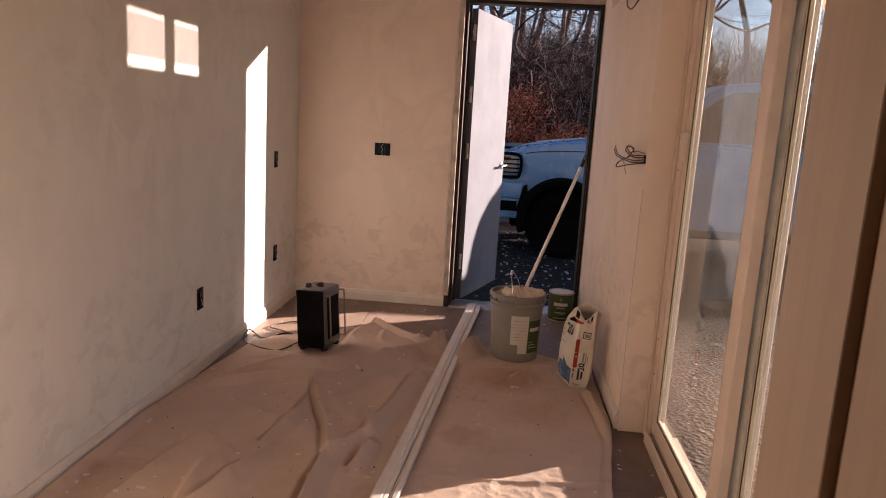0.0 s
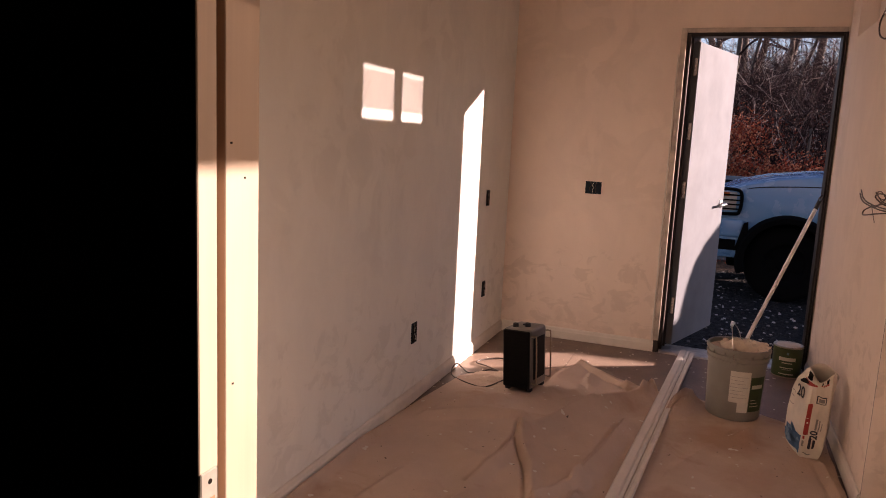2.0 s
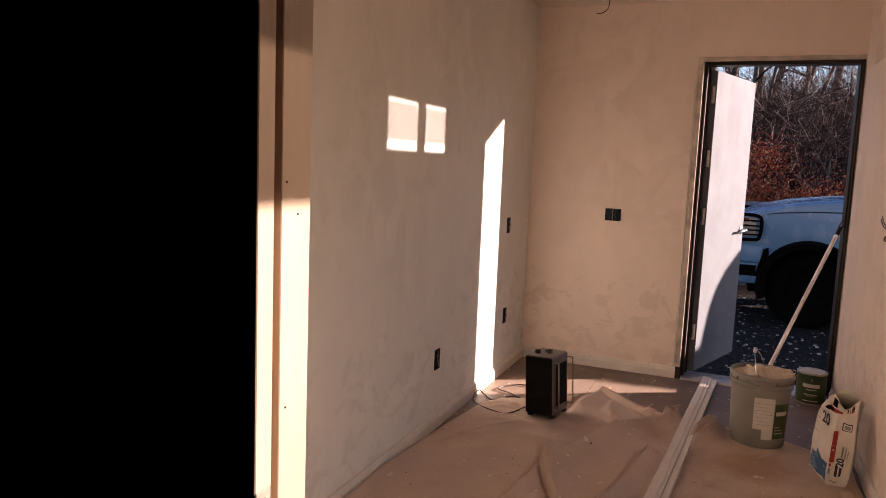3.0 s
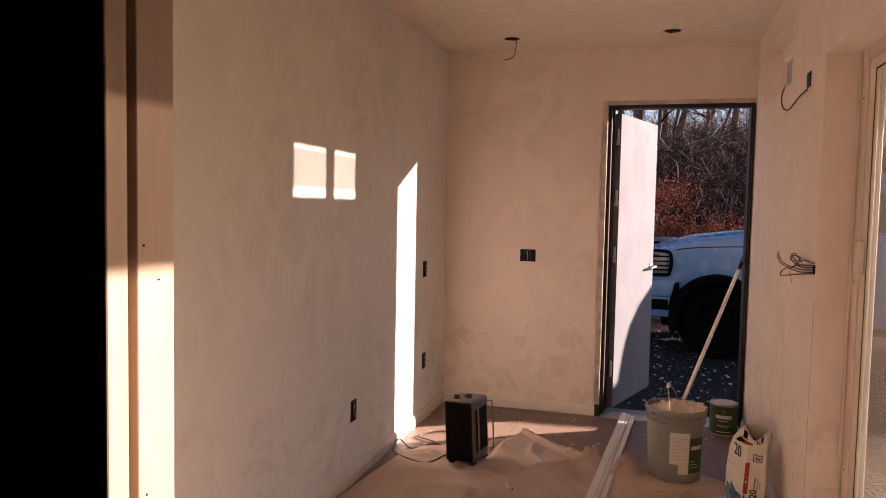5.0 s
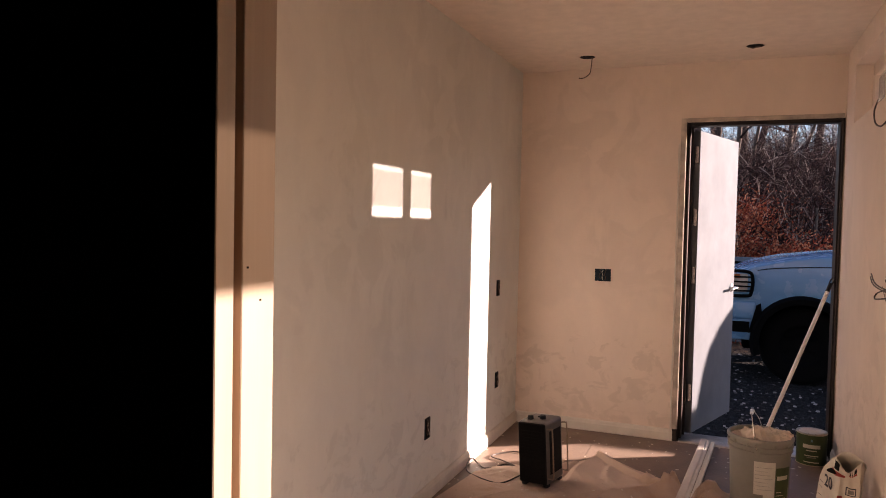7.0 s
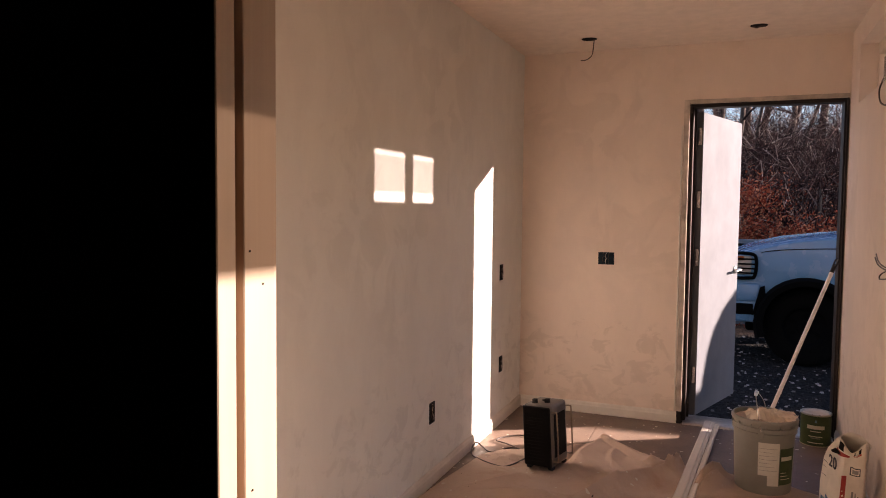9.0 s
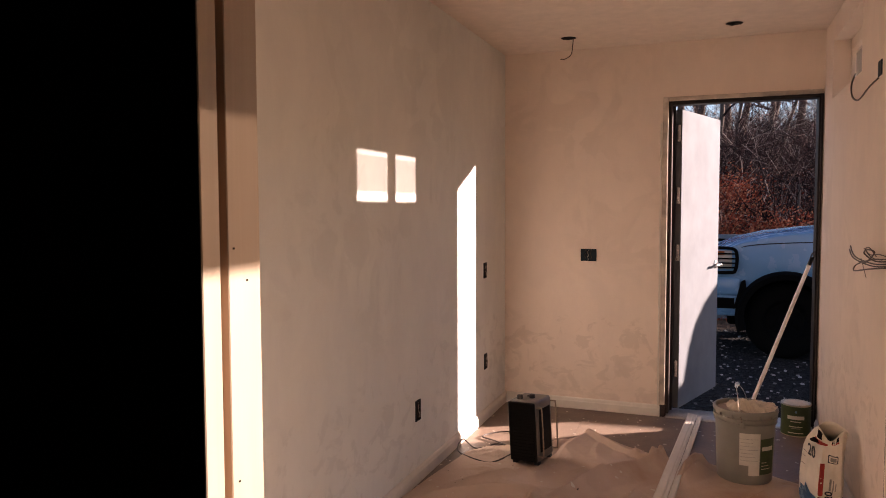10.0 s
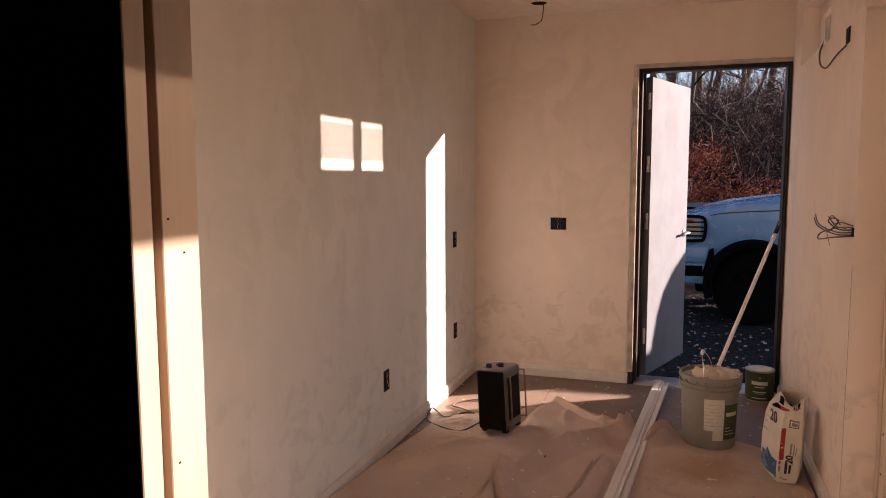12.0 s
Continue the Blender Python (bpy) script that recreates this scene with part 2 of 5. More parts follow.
M_WALL = plaster("skim_plaster", (0.78, 0.65, 0.55), (0.84, 0.71, 0.605), (0.695, 0.575, 0.48))
# Same plaster greyed for the cool sky light from the patio door.
M_WALL_SKYLIT = plaster("skim_plaster_skylit", (0.735, 0.725, 0.675), (0.795, 0.785, 0.735), (0.665, 0.655, 0.61))
M_FLOOR = floor_mat()
M_CLOTH = cloth_mat()
M_CEIL = simple("ceiling_skim", (0.80, 0.68, 0.58), 0.9, vary=0.07, scale=14, where="world", big=1.2)
M_BASE = simple("primed_trim", (0.74, 0.68, 0.60), 0.55, vary=0.10, scale=9, bumpy=0.05)
M_TRIM = simple("white_moulding", (0.68, 0.62, 0.555), 0.5, vary=0.07, scale=12, bumpy=0.04)
M_PINE = wood_mat("clear_pine", (0.475, 0.362, 0.275), (0.525, 0.405, 0.308))
# Same pine darkened for the shade in the groove and keeper hole.
M_PINE_SHADED = wood_mat("pine_recess_shade", (0.26, 0.14, 0.075), (0.34, 0.19, 0.10), 0.6)
# Near-black colour for a wall face in full shade.
M_BLACK = simple("unlit_face_black", (0.0012, 0.0012, 0.0012), 0.95, vary=0.3, scale=6, where="world", spec=0.08)
M_DARKROOM = simple("dimmed_plaster", (0.22, 0.18, 0.15), 0.95, vary=0.3, scale=3, where="world")
M_STEEL = simple("primer_frame", (0.045, 0.036, 0.031), 0.6, vary=0.35, scale=8, bumpy=0.1, spec=0.2)
M_SMEAR = simple("plastered_frame_face", (0.64, 0.55, 0.465), 0.75, vary=0.35, scale=11, big=5, bumpy=0.2)
# White paint coloured dark blue-grey: the door's cool shade is in the colour.
M_DOOR = simple("white_door_dimmed", (0.128, 0.144, 0.165), 0.9, vary=0.11, scale=7, bumpy=0.03)
M_ALU = simple("mill_aluminium", (0.62, 0.60, 0.57), 0.38, metal=0.9, vary=0.2, scale=30)
M_STRIKE = simple("dull_plated_steel", (0.42, 0.39, 0.34), 0.45, metal=0.3, vary=0.2)
M_CHROME = simple("satin_nickel", (0.72, 0.70, 0.67), 0.25, metal=1.0, vary=0.1)
M_VINYL = simple("almond_vinyl", (0.75, 0.62, 0.51), 0.42, vary=0.07, scale=10, bumpy=0.03)
M_BEAD = simple("pale_bead", (0.74, 0.68, 0.50), 0.5, vary=0.06)
M_STILE_STRIP = simple("grey_green_strip", (0.50, 0.49, 0.41), 0.35, vary=0.22, scale=14, bumpy=0.12, big=5)
M_GASKET = simple("black_gasket", (0.03, 0.028, 0.026), 0.6)
M_GLASS = glass_mat("patio_glass", (0.91, 0.925, 0.905), 0.17)
M_GLASS2 = glass_mat("transom_glass", (0.90, 0.92, 0.92), 0.08)
M_FILM = glass_mat("sun_dimming_film", (0.62, 0.60, 0.60), 0.25)
M_BOX = simple("blue_outlet_box", (0.005, 0.02, 0.032), 0.5, vary=0.5, scale=60, spec=0.15)
M_HOLE = simple("dark_cavity", (0.015, 0.012, 0.010), 0.9, spec=0.08)
M_WIRE = simple("brown_wire", (0.075, 0.038, 0.022), 0.5, vary=0.3)
M_WIREW = simple("white_wire", (0.62, 0.58, 0.52), 0.5, vary=0.1)
M_HEATBLACK = simple("black_grille", (0.012, 0.011, 0.011), 0.6, vary=0.3, scale=90, spec=0.08)
M_HEATGREY = simple("heater_grey", (0.17, 0.155, 0.14), 0.42, metal=0.35, vary=0.12, scale=50)
M_HEATTUBE = simple("heater_tube", (0.30, 0.24, 0.19), 0.3, metal=0.8, vary=0.1)
M_CORD = simple("brown_cord", (0.035, 0.02, 0.013), 0.5)
M_BUCKET = simple("grey_bucket_plastic", (0.28, 0.268, 0.235), 0.5, vary=0.08, scale=14, bumpy=0.03)
M_COMPOUND = simple("cream_plastic_liner", (0.74, 0.62, 0.49), 0.6, vary=0.15, scale=18, bumpy=0.3)
M_PAPER = simple("white_label", (0.70, 0.67, 0.60), 0.7, vary=0.06)
M_GREEN = simple("green_label", (0.055, 0.085, 0.022), 0.5, vary=0.15)
M_GREY_PRINT = simple("grey_print", (0.30, 0.29, 0.26), 0.7)
M_CANMETAL = simple("tin", (0.55, 0.47, 0.36), 0.3, metal=0.85, vary=0.15)
M_BAG = simple("white_paper_bag", (0.74, 0.68, 0.59), 0.75, vary=0.07, scale=12, bumpy=0.25, big=6)
M_RED = simple("red_print", (0.42, 0.035, 0.02), 0.6)
M_BLUE = simple("blue_print", (0.05, 0.14, 0.28), 0.6)
M_BLUE2 = simple("pale_blue_print", (0.16, 0.30, 0.45), 0.6)
M_INK = simple("dark_print", (0.03, 0.03, 0.04), 0.6)
M_POLE = simple("white_pole", (0.90, 0.90, 0.90), 0.3, metal=0.15, vary=0.08)
M_GRIP = simple("black_rubber", (0.02, 0.02, 0.02), 0.6)
M_TRUCK = simple("pale_blue_car_paint", (0.096, 0.222, 0.355), 0.25, vary=0.04, scale=4, bumpy=0.0)
# Tyre, rim and wheel well coloured near black for the shade there.
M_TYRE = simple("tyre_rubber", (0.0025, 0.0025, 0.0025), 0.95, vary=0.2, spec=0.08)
M_FLARE_SHADE = simple("black_flare_and_shade", (0.002, 0.002, 0.002), 1.0, vary=0.2, spec=0.08)
M_RIM = simple("rim_shaded_black", (0.002, 0.002, 0.0022), 0.85, vary=0.3, spec=0.1)
M_CARGLASS = simple("car_glass", (0.02, 0.025, 0.03), 0.06, vary=0.0, bumpy=0.0)
M_LENS = simple("headlight_lens", (0.35, 0.32, 0.28), 0.12, vary=0.1, bumpy=0.0)
M_AMBER = simple("amber_lens", (0.35, 0.08, 0.02), 0.2, bumpy=0.0)
M_GROUND = ground_mat()
# Stones darkened to match the shaded gravel.
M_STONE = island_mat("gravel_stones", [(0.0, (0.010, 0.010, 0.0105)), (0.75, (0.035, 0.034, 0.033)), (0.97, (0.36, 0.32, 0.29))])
M_BARK = simple("bark", (0.12, 0.085, 0.065), 0.9, vary=0.4, scale=20, bumpy=0.4)
M_TWIG = island_mat("twigs", [(0.0, (0.012, 0.006, 0.006)), (0.5, (0.042, 0.017, 0.014)), (0.84, (0.12, 0.060, 0.050)), (0.98, (0.48, 0.36, 0.30))])
M_LEAF = island_mat("dead_leaves", [(0.0, (0.15, 0.020, 0.010)), (0.5, (0.42, 0.082, 0.036)), (0.95, (0.62, 0.27, 0.14))])
M_VALANCE = fabric_mat()
M_SOFFIT = simple("awning_paint", (0.55, 0.50, 0.42), 0.6, vary=0.1, where="world")


# ---- mesh helpers ----
def box_into(bm, x0, x1, y0, y1, z0, z1, bevel=0.0, seg=1):
    vs = [bm.verts.new((x, y, z)) for x in (x0, x1) for y in (y0, y1) for z in (z0, z1)]
    fs = [bm.faces.new([vs[i] for i in q]) for q in ((0, 1, 3, 2), (4, 6, 7, 5), (0, 4, 5, 1), (2, 3, 7, 6), (0, 2, 6, 4), (1, 5, 7, 3))]
    if bevel:
        es = list({e for f in fs for e in f.edges})
        bmesh.ops.bevel(bm, geom=es, offset=bevel, segments=seg, profile=0.5, affect="EDGES")
    return vs


def box(x0, x1, y0, y1, z0, z1, bevel=0.0, seg=1):
    bm = bmesh.new()
    box_into(bm, x0, x1, y0, y1, z0, z1, bevel, seg)
    return bm


def boxes(*rows, bevel=0.0):
    bm = bmesh.new()
    for r in rows:
        b2 = box(*r, bevel=bevel)
        me = bpy.data.meshes.new("tmp")
        b2.to_mesh(me)
        b2.free()
        bm.from_mesh(me)
        bpy.data.meshes.remove(me)
    return bm


def lathe(profile, n=40, cap_low=False, cap_high=False):
    """Turn (radius, z) pairs about z."""
    bm = bmesh.new()
    rings = []
    for r, z in profile:
        rings.append([bm.verts.new((r * math.cos(2 * math.pi * i / n), r * math.sin(2 * math.pi * i / n), z)) for i in range(n)])
    for a, b in zip(rings, rings[1:]):
        for i in range(n):
            bm.faces.new((a[i], a[(i + 1) % n], b[(i + 1) % n], b[i]))
    if cap_low:
        bm.faces.new(rings[0][::-1])
    if cap_high:
        bm.faces.new(rings[-1])
    return bm


def tube(points, radius, n=8, closed=False, tip=None):
    """A round bar along points."""
    bm = bmesh.new()
    pts = [Vector(p) for p in points]
    rings = []
    prev = None
    for i, p in enumerate(pts):
        a = pts[i - 1] if i or closed else p
        b = pts[(i + 1) % len(pts)] if i < len(pts) - 1 or closed else p
        d = (b - a).normalized()
        if prev is None:
            side = d.orthogonal().normalized()
        else:
            side = (prev - d * prev.dot(d)).normalized()
        prev = side
        up = d.cross(side)
        r = radius if tip is None else radius + (tip - radius) * i / (len(pts) - 1)
        rings.append([bm.verts.new(p + r * (math.cos(2 * math.pi * k / n) * side + math.sin(2 * math.pi * k / n) * up)) for k in range(n)])
    pairs = list(zip(rings, rings[1:])) + ([(rings[-1], rings[0])] if closed else [])
    for a, b in pairs:
        for k in range(n):
            bm.faces.new((a[k], a[(k + 1) % n], b[(k + 1) % n], b[k]))
    if not closed:
        bm.faces.new(rings[0][::-1])
        bm.faces.new(rings[-1])
    return bm


def smooth_path(points, steps=8):
    """A rounded line through the points."""
    p = [Vector(q) for q in points]
    p = [2 * p[0] - p[1]] + p + [2 * p[-1] - p[-2]]
    out = []
    for i in range(1, len(p) - 2):
        for s in range(steps):
            t = s / steps
            a, b, c, d = p[i - 1 : i + 3]
            out.append(0.5 * (2 * b + (c - a) * t + (2 * a - 5 * b + 4 * c - d) * t * t + (3 * b - a - 3 * c + d) * t**3))
    out.append(p[-2])
    return out


def extrude_profile(pts, axis, a0, a1, bevel=0.0):
    """A polygon of two coordinates drawn out along the axis ('x', 'y' or 'z') from a0 to a1."""
    bm = bmesh.new()

    def at(u, v, a):
        return {"x": (a, u, v), "y": (u, a, v), "z": (u, v, a)}[axis]

    lo = [bm.verts.new(at(u, v, a0)) for u, v in pts]
    hi = [bm.verts.new(at(u, v, a1)) for u, v in pts]
    n = len(pts)
    bm.faces.new(lo)
    bm.faces.new(hi[::-1])
    for i in range(n):
        bm.faces.new((lo[i], hi[i], hi[(i + 1) % n], lo[(i + 1) % n]))
    bmesh.ops.recalc_face_normals(bm, faces=bm.faces)
    if bevel:
        es = [e for e in bm.edges if (e.verts[0] in lo) == (e.verts[1] in lo)]
        bmesh.ops.bevel(bm, geom=es, offset=bevel, segments=2, profile=0.5, affect="EDGES")
    return bm


def part(name, bm, material, parent=None, label="", smooth=False, m=None):
    me = bpy.data.meshes.new(name)
    bmesh.ops.recalc_face_normals(bm, faces=bm.faces)
    bm.to_mesh(me)
    bm.free()
    me.materials.append(material)
    if smooth:
        me.shade_smooth()
        me.set_sharp_from_angle(angle=radians(40))
    ob = new(name, me)
    if m is not None:
        ob.matrix_basis = m
    if parent is not None:
        ob.parent = parent
    if label:
        ob["label"] = label
    return ob


def thing(name, m, label, category, group="", kind=""):
    ob = new(name)
    ob.empty_display_size = 0.05
    ob.matrix_basis = m
    return tagged(ob, label, category, group, kind)


def structure(name, bm, material, label, category, smooth=False):
    return tagged(part(name, bm, material, smooth=smooth), label, category, kind="structure")


def raw_mesh(name, verts, faces, material, parent=None, smooth=False):
    me = bpy.data.meshes.new(name)
    me.from_pydata(verts, [], faces)
    me.materials.append(material)
    if smooth:
        me.shade_smooth()
    ob = new(name, me)
    if parent is not None:
        ob.parent = parent
    return ob


# ---- the room ----
structure("floor", boxes((-0.2, W + 0.25, -1.6, D + T, -0.14, 0.0)), M_FLOOR, "dark grey-brown subfloor sheets spotted with joint compound", "floor")
floor_ob = bpy.data.objects["floor"]
structure("ceiling", boxes((-0.2, W + 0.2, -1.6, D + T, H, H + 0.15)), M_CEIL, "skim-coated ceiling with two open lamp holes", "ceiling")
structure("wall_left", boxes((-0.16, 0, PY1, D, 0, H)), M_WALL_SKYLIT, "unpainted skim-coated wall with trowel patches, greyed for cool sky light", "wall")
structure("wall_far", boxes((-0.16, FX0, D, D + T, 0, H), (FX0, FX1, D, D + T, FZ, H), (FX1, W + T, D, D + T, 0, H)), M_WALL,
          "skim-coated end wall round the steel entrance door", "wall")
structure("wall_right", boxes((W, W + T, TY1, D, 0, H), (W, W + T, TY0, TY1, 0, TZ0), (W, W + T, TY0, TY1, TZ1, H), (W, W + T, GY1, TY0, 0, H),
                              (W, W + T, GY0, GY1, GZ, H), (W, W + T, PY1, GY0, 0, H)), M_WALL,
          "skim-coated side wall with patio door and transom openings", "wall")
structure("wall_partition", boxes((-0.16, DX0 - 0.02, PY0 + 0.004, PY1, 0, H), (DX1 + 0.02, W, PY0 + 0.004, PY1, 0, H), (DX0 - 0.02, DX1 + 0.02, PY0 + 0.004, PY1, 2.07, H)), M_WALL,
          "plaster partition with a pocket doorway", "wall")
# Dimness of the back room is put into its wall colour.
structure("wall_back_room", boxes((-0.16, 0, -1.6, PY0, 0, H), (W, W + T, -1.6, PY0, 0, H), (0, W, -1.6, -1.45, 0, H)), M_DARKROOM, "back room plaster walls, coloured dark for the lack of light", "wall")
# Deep shade on the partition's near face, put in as a black skin.
structure("trim_unlit_face", boxes((0.0, DX0 - 0.002, PY0 - 0.004, PY0 + 0.003, 0.0, H), (DX1 + 0.002, W, PY0 - 0.004, PY0 + 0.003, 0.0, H)), M_BLACK,
          "unlit near face of the partition, its deep shade painted black", "sheeting")


def pocket_jamb(name, x, sign, edges, label):
    """Split jamb: near strip, recessed groove, wider far strip, all upright boards."""
    e = thing(name, pose(x, PY0, 0), label, "door jamb", kind="structure")
    y0, y1, y2, y3 = edges

    def lay(a, b, proud):
        lo, hi = sorted((-sign * proud, -sign * 0.02))
        return box(lo, hi, a, b, 0.0, 2.05, 0.0012)

    part("near_strip", lay(y0, y1, 0.0), M_PINE, e)
    part("groove", lay(y1, y2, 0.012), M_PINE_SHADED, e, "recessed pine groove, its shade coloured in")
    part("far_strip", lay(y2, y3, 0.0), M_PINE, e)
    if sign > 0:
        for yy, zz in ((0.053, 1.335), (0.078, 1.295), (0.056, 1.052), (0.056, 1.74)):
            part("nail_hole", box(-0.0006, 0.0006, yy - 0.0016, yy + 0.0016, zz - 0.0012, zz + 0.0012), M_HOLE, e)
        plate = part("strike_plate", boxes((-0.001, 0.0015, -0.003, 0.027, 0.83, 0.962), (-0.006, -0.0005, -0.020, -0.0035, 0.83, 0.935), bevel=0.002), M_STRIKE, e, "pale metal strike plate")
        part("keeper_hole", box(0.0016, 0.0022, 0.007, 0.021, 0.882, 0.928, 0.0002), M_PINE_SHADED, plate)
        part("screw", lathe([(0.0, 0.0), (0.0035, 0.0), (0.003, 0.0008), (0.0, 0.0012)], 12), M_HOLE, plate, m=pose(0.0015, 0.013, 0.948, 0, 90, 0))
    return e


pocket_jamb("door_1_jamb_left", DX0, 1, (-0.003, 0.029, 0.043, PY1 - PY0 + 0.001), "sunlit bare pine jamb with a recessed groove")
pocket_jamb("door_1_jamb_right", DX1, -1, (-0.20, -0.055, -0.028, PY1 - PY0 + 0.004), "shaded brown pine jamb with a recessed groove")
structure("door_1_head", boxes((DX0, DX1, PY0, PY1, 2.05, 2.068)), M_PINE, "bare pine head of the pocket doorway", "door jamb")


def baseboard(name, pts_from, pts_to, inward):
    """Colonial profile run between two floor points, its back against the wall."""
    prof = [(0, 0), (0.014, 0), (0.014, 0.050), (0.011, 0.057), (0.009, 0.067), (0.005, 0.074), (0, 0.076)]
    a, b = Vector(pts_from), Vector(pts_to)
    bm = bmesh.new()
    n = Vector(inward)
    lo = [bm.verts.new(a + n * u + Vector((0, 0, v))) for u, v in prof]
    hi = [bm.verts.new(b + n * u + Vector((0, 0, v))) for u, v in prof]
    for i in range(len(prof) - 1):
        bm.faces.new((lo[i], lo[i + 1], hi[i + 1], hi[i]))
    bm.faces.new(lo)
    bm.faces.new(hi)
    return structure(name, bm, M_BASE, "primed baseboard moulding, dusty with plaster", "baseboard")


baseboard("baseboard_left", (0.001, PY1, 0.001), (0.001, D, 0.001), (1, 0, 0))
baseboard("baseboard_far", (0.016, D - 0.001, 0.001), (FX0 - 0.002, D - 0.001, 0.001), (0, -1, 0))
baseboard("baseboard_right", (W - 0.001, GY1 + 0.012, 0.001), (W - 0.001, D, 0.001), (-1, 0, 0))


# ---- steel entrance door ----
def entrance():
    e = thing("door_2_frame", pose(0, D, 0), "dark steel door frame smeared with plaster, threshold of bare aluminium", "door frame", kind="structure")
    y0, y1 = -0.012, T + 0.01
    face = 0.036
    part("left_jamb", box(FX0 + 0.002, FX0 + face, y0 + 0.02, y1, 0, FZ - 0.002, 0.002), M_STEEL, e)
    part("right_jamb", box(FX1 - 0.014, FX1 - 0.002, y0 + 0.02, y1, 0, FZ - 0.002, 0.002), M_STEEL, e)
    part("head", box(FX0 + face, FX1 - 0.014, y0 + 0.02, y1, FZ - face, FZ - 0.002, 0.002), M_STEEL, e)
    part("left_face", box(FX0 - 0.006, FX0 + face - 0.008, y0, y0 + 0.02, 0.08, FZ, 0.003), M_SMEAR, e, "frame face smeared with pale plaster")
    part("left_foot", box(FX0 - 0.004, FX0 + face - 0.009, y0 + 0.002, y0 + 0.02, 0.0, 0.079, 0.003), M_STEEL, e)
    part("head_face", box(FX0 + face - 0.008, FX1, y0, y0 + 0.02, FZ - face + 0.01, FZ, 0.003), M_SMEAR, e, "frame face smeared with pale plaster")
    part("right_face", box(FX1 - 0.010, FX1 + 0.002, y0, y0 + 0.02, 0.0, FZ - face + 0.009, 0.003), M_STEEL, e)
    part("left_stop", box(FX0 + face, FX0 + face + 0.016, y0 + 0.02, 0.10, 0.02, FZ - face, 0.002), M_STEEL, e)
    part("hinge_strip", box(FX0 + face, FX0 + 0.067, 0.102, 0.130, 0.02, FZ - face, 0.002), M_STEEL, e)
    part("right_stop", box(FX1 - 0.020, FX1 - 0.014, y0 + 0.02, 0.10, 0.02, FZ - face, 0.002), M_STEEL, e)
    part("head_stop", box(FX0 + face + 0.016, FX1 - 0.020, y0 + 0.02, 0.10, FZ - face - 0.012, FZ - face, 0.002), M_STEEL, e)
    part("bead", box(FX0 - 0.020, FX0 - 0.009, y0 + 0.004, 0.0, 0.05, 1.93, 0.003), M_BASE, e, "pale bead down the wall edge")
    part("threshold", extrude_profile([(-0.03, 0), (-0.02, 0.012), (0.03, 0.02), (0.12, 0.02), (T + 0.04, 0.004), (T + 0.04, 0)], "x", FX0 + face, FX1 - 0.014), M_ALU, e, "bare aluminium threshold")
    return e


entrance()


def door_leaf():
    """Flush steel leaf, swung outwards; its lever near the free edge."""
    L, t = 0.765, 0.044
    m = pose(FX0 + 0.066, D + 0.135, 0.03, 0, 0, 72.0)
    e = thing("door_2_leaf", m, "open white flush steel door with a nickel lever", "door", kind="structure")
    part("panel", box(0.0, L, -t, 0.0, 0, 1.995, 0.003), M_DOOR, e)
    part("edge_seam", box(L - 0.0025, L + 0.0015, -t + 0.012, -0.012, 0.01, 1.985), M_STEEL, e)
    for z in (0.27, 1.05, 1.43, 1.84):
        part("hinge", box(-0.003, 0.0, -t + 0.008, -0.012, z - 0.055, z + 0.055, 0.001), M_CHROME, e, "bare steel hinge leaf")
    hx, hz = L - 0.062, 0.93
    rose = part("lever_rose", lathe([(0.0, 0), (0.030, 0), (0.030, 0.006), (0.024, 0.011), (0.012, 0.012), (0.011, 0.045), (0.0, 0.045)], 24), M_CHROME, e, smooth=True, m=pose(hx, -t, hz, 90, 0, 0))
    part("lever", tube(smooth_path([(hx, -t - 0.045, hz), (hx - 0.03, -t - 0.05, hz), (hx - 0.07, -t - 0.048, hz), (hx - 0.11, -t - 0.044, hz - 0.004)], 4), 0.009, 10), M_CHROME, e, smooth=True)
    part("latch_plate", box(L, L + 0.002, -t + 0.010, -0.010, hz - 0.03, hz + 0.03), M_CHROME, e)
    part("outer_lever", tube(smooth_path([(hx, 0.0, hz), (hx, 0.045, hz), (hx - 0.05, 0.05, hz), (hx - 0.11, 0.046, hz)], 4), 0.009, 10), M_CHROME, e, smooth=True)
    return e


door_leaf()


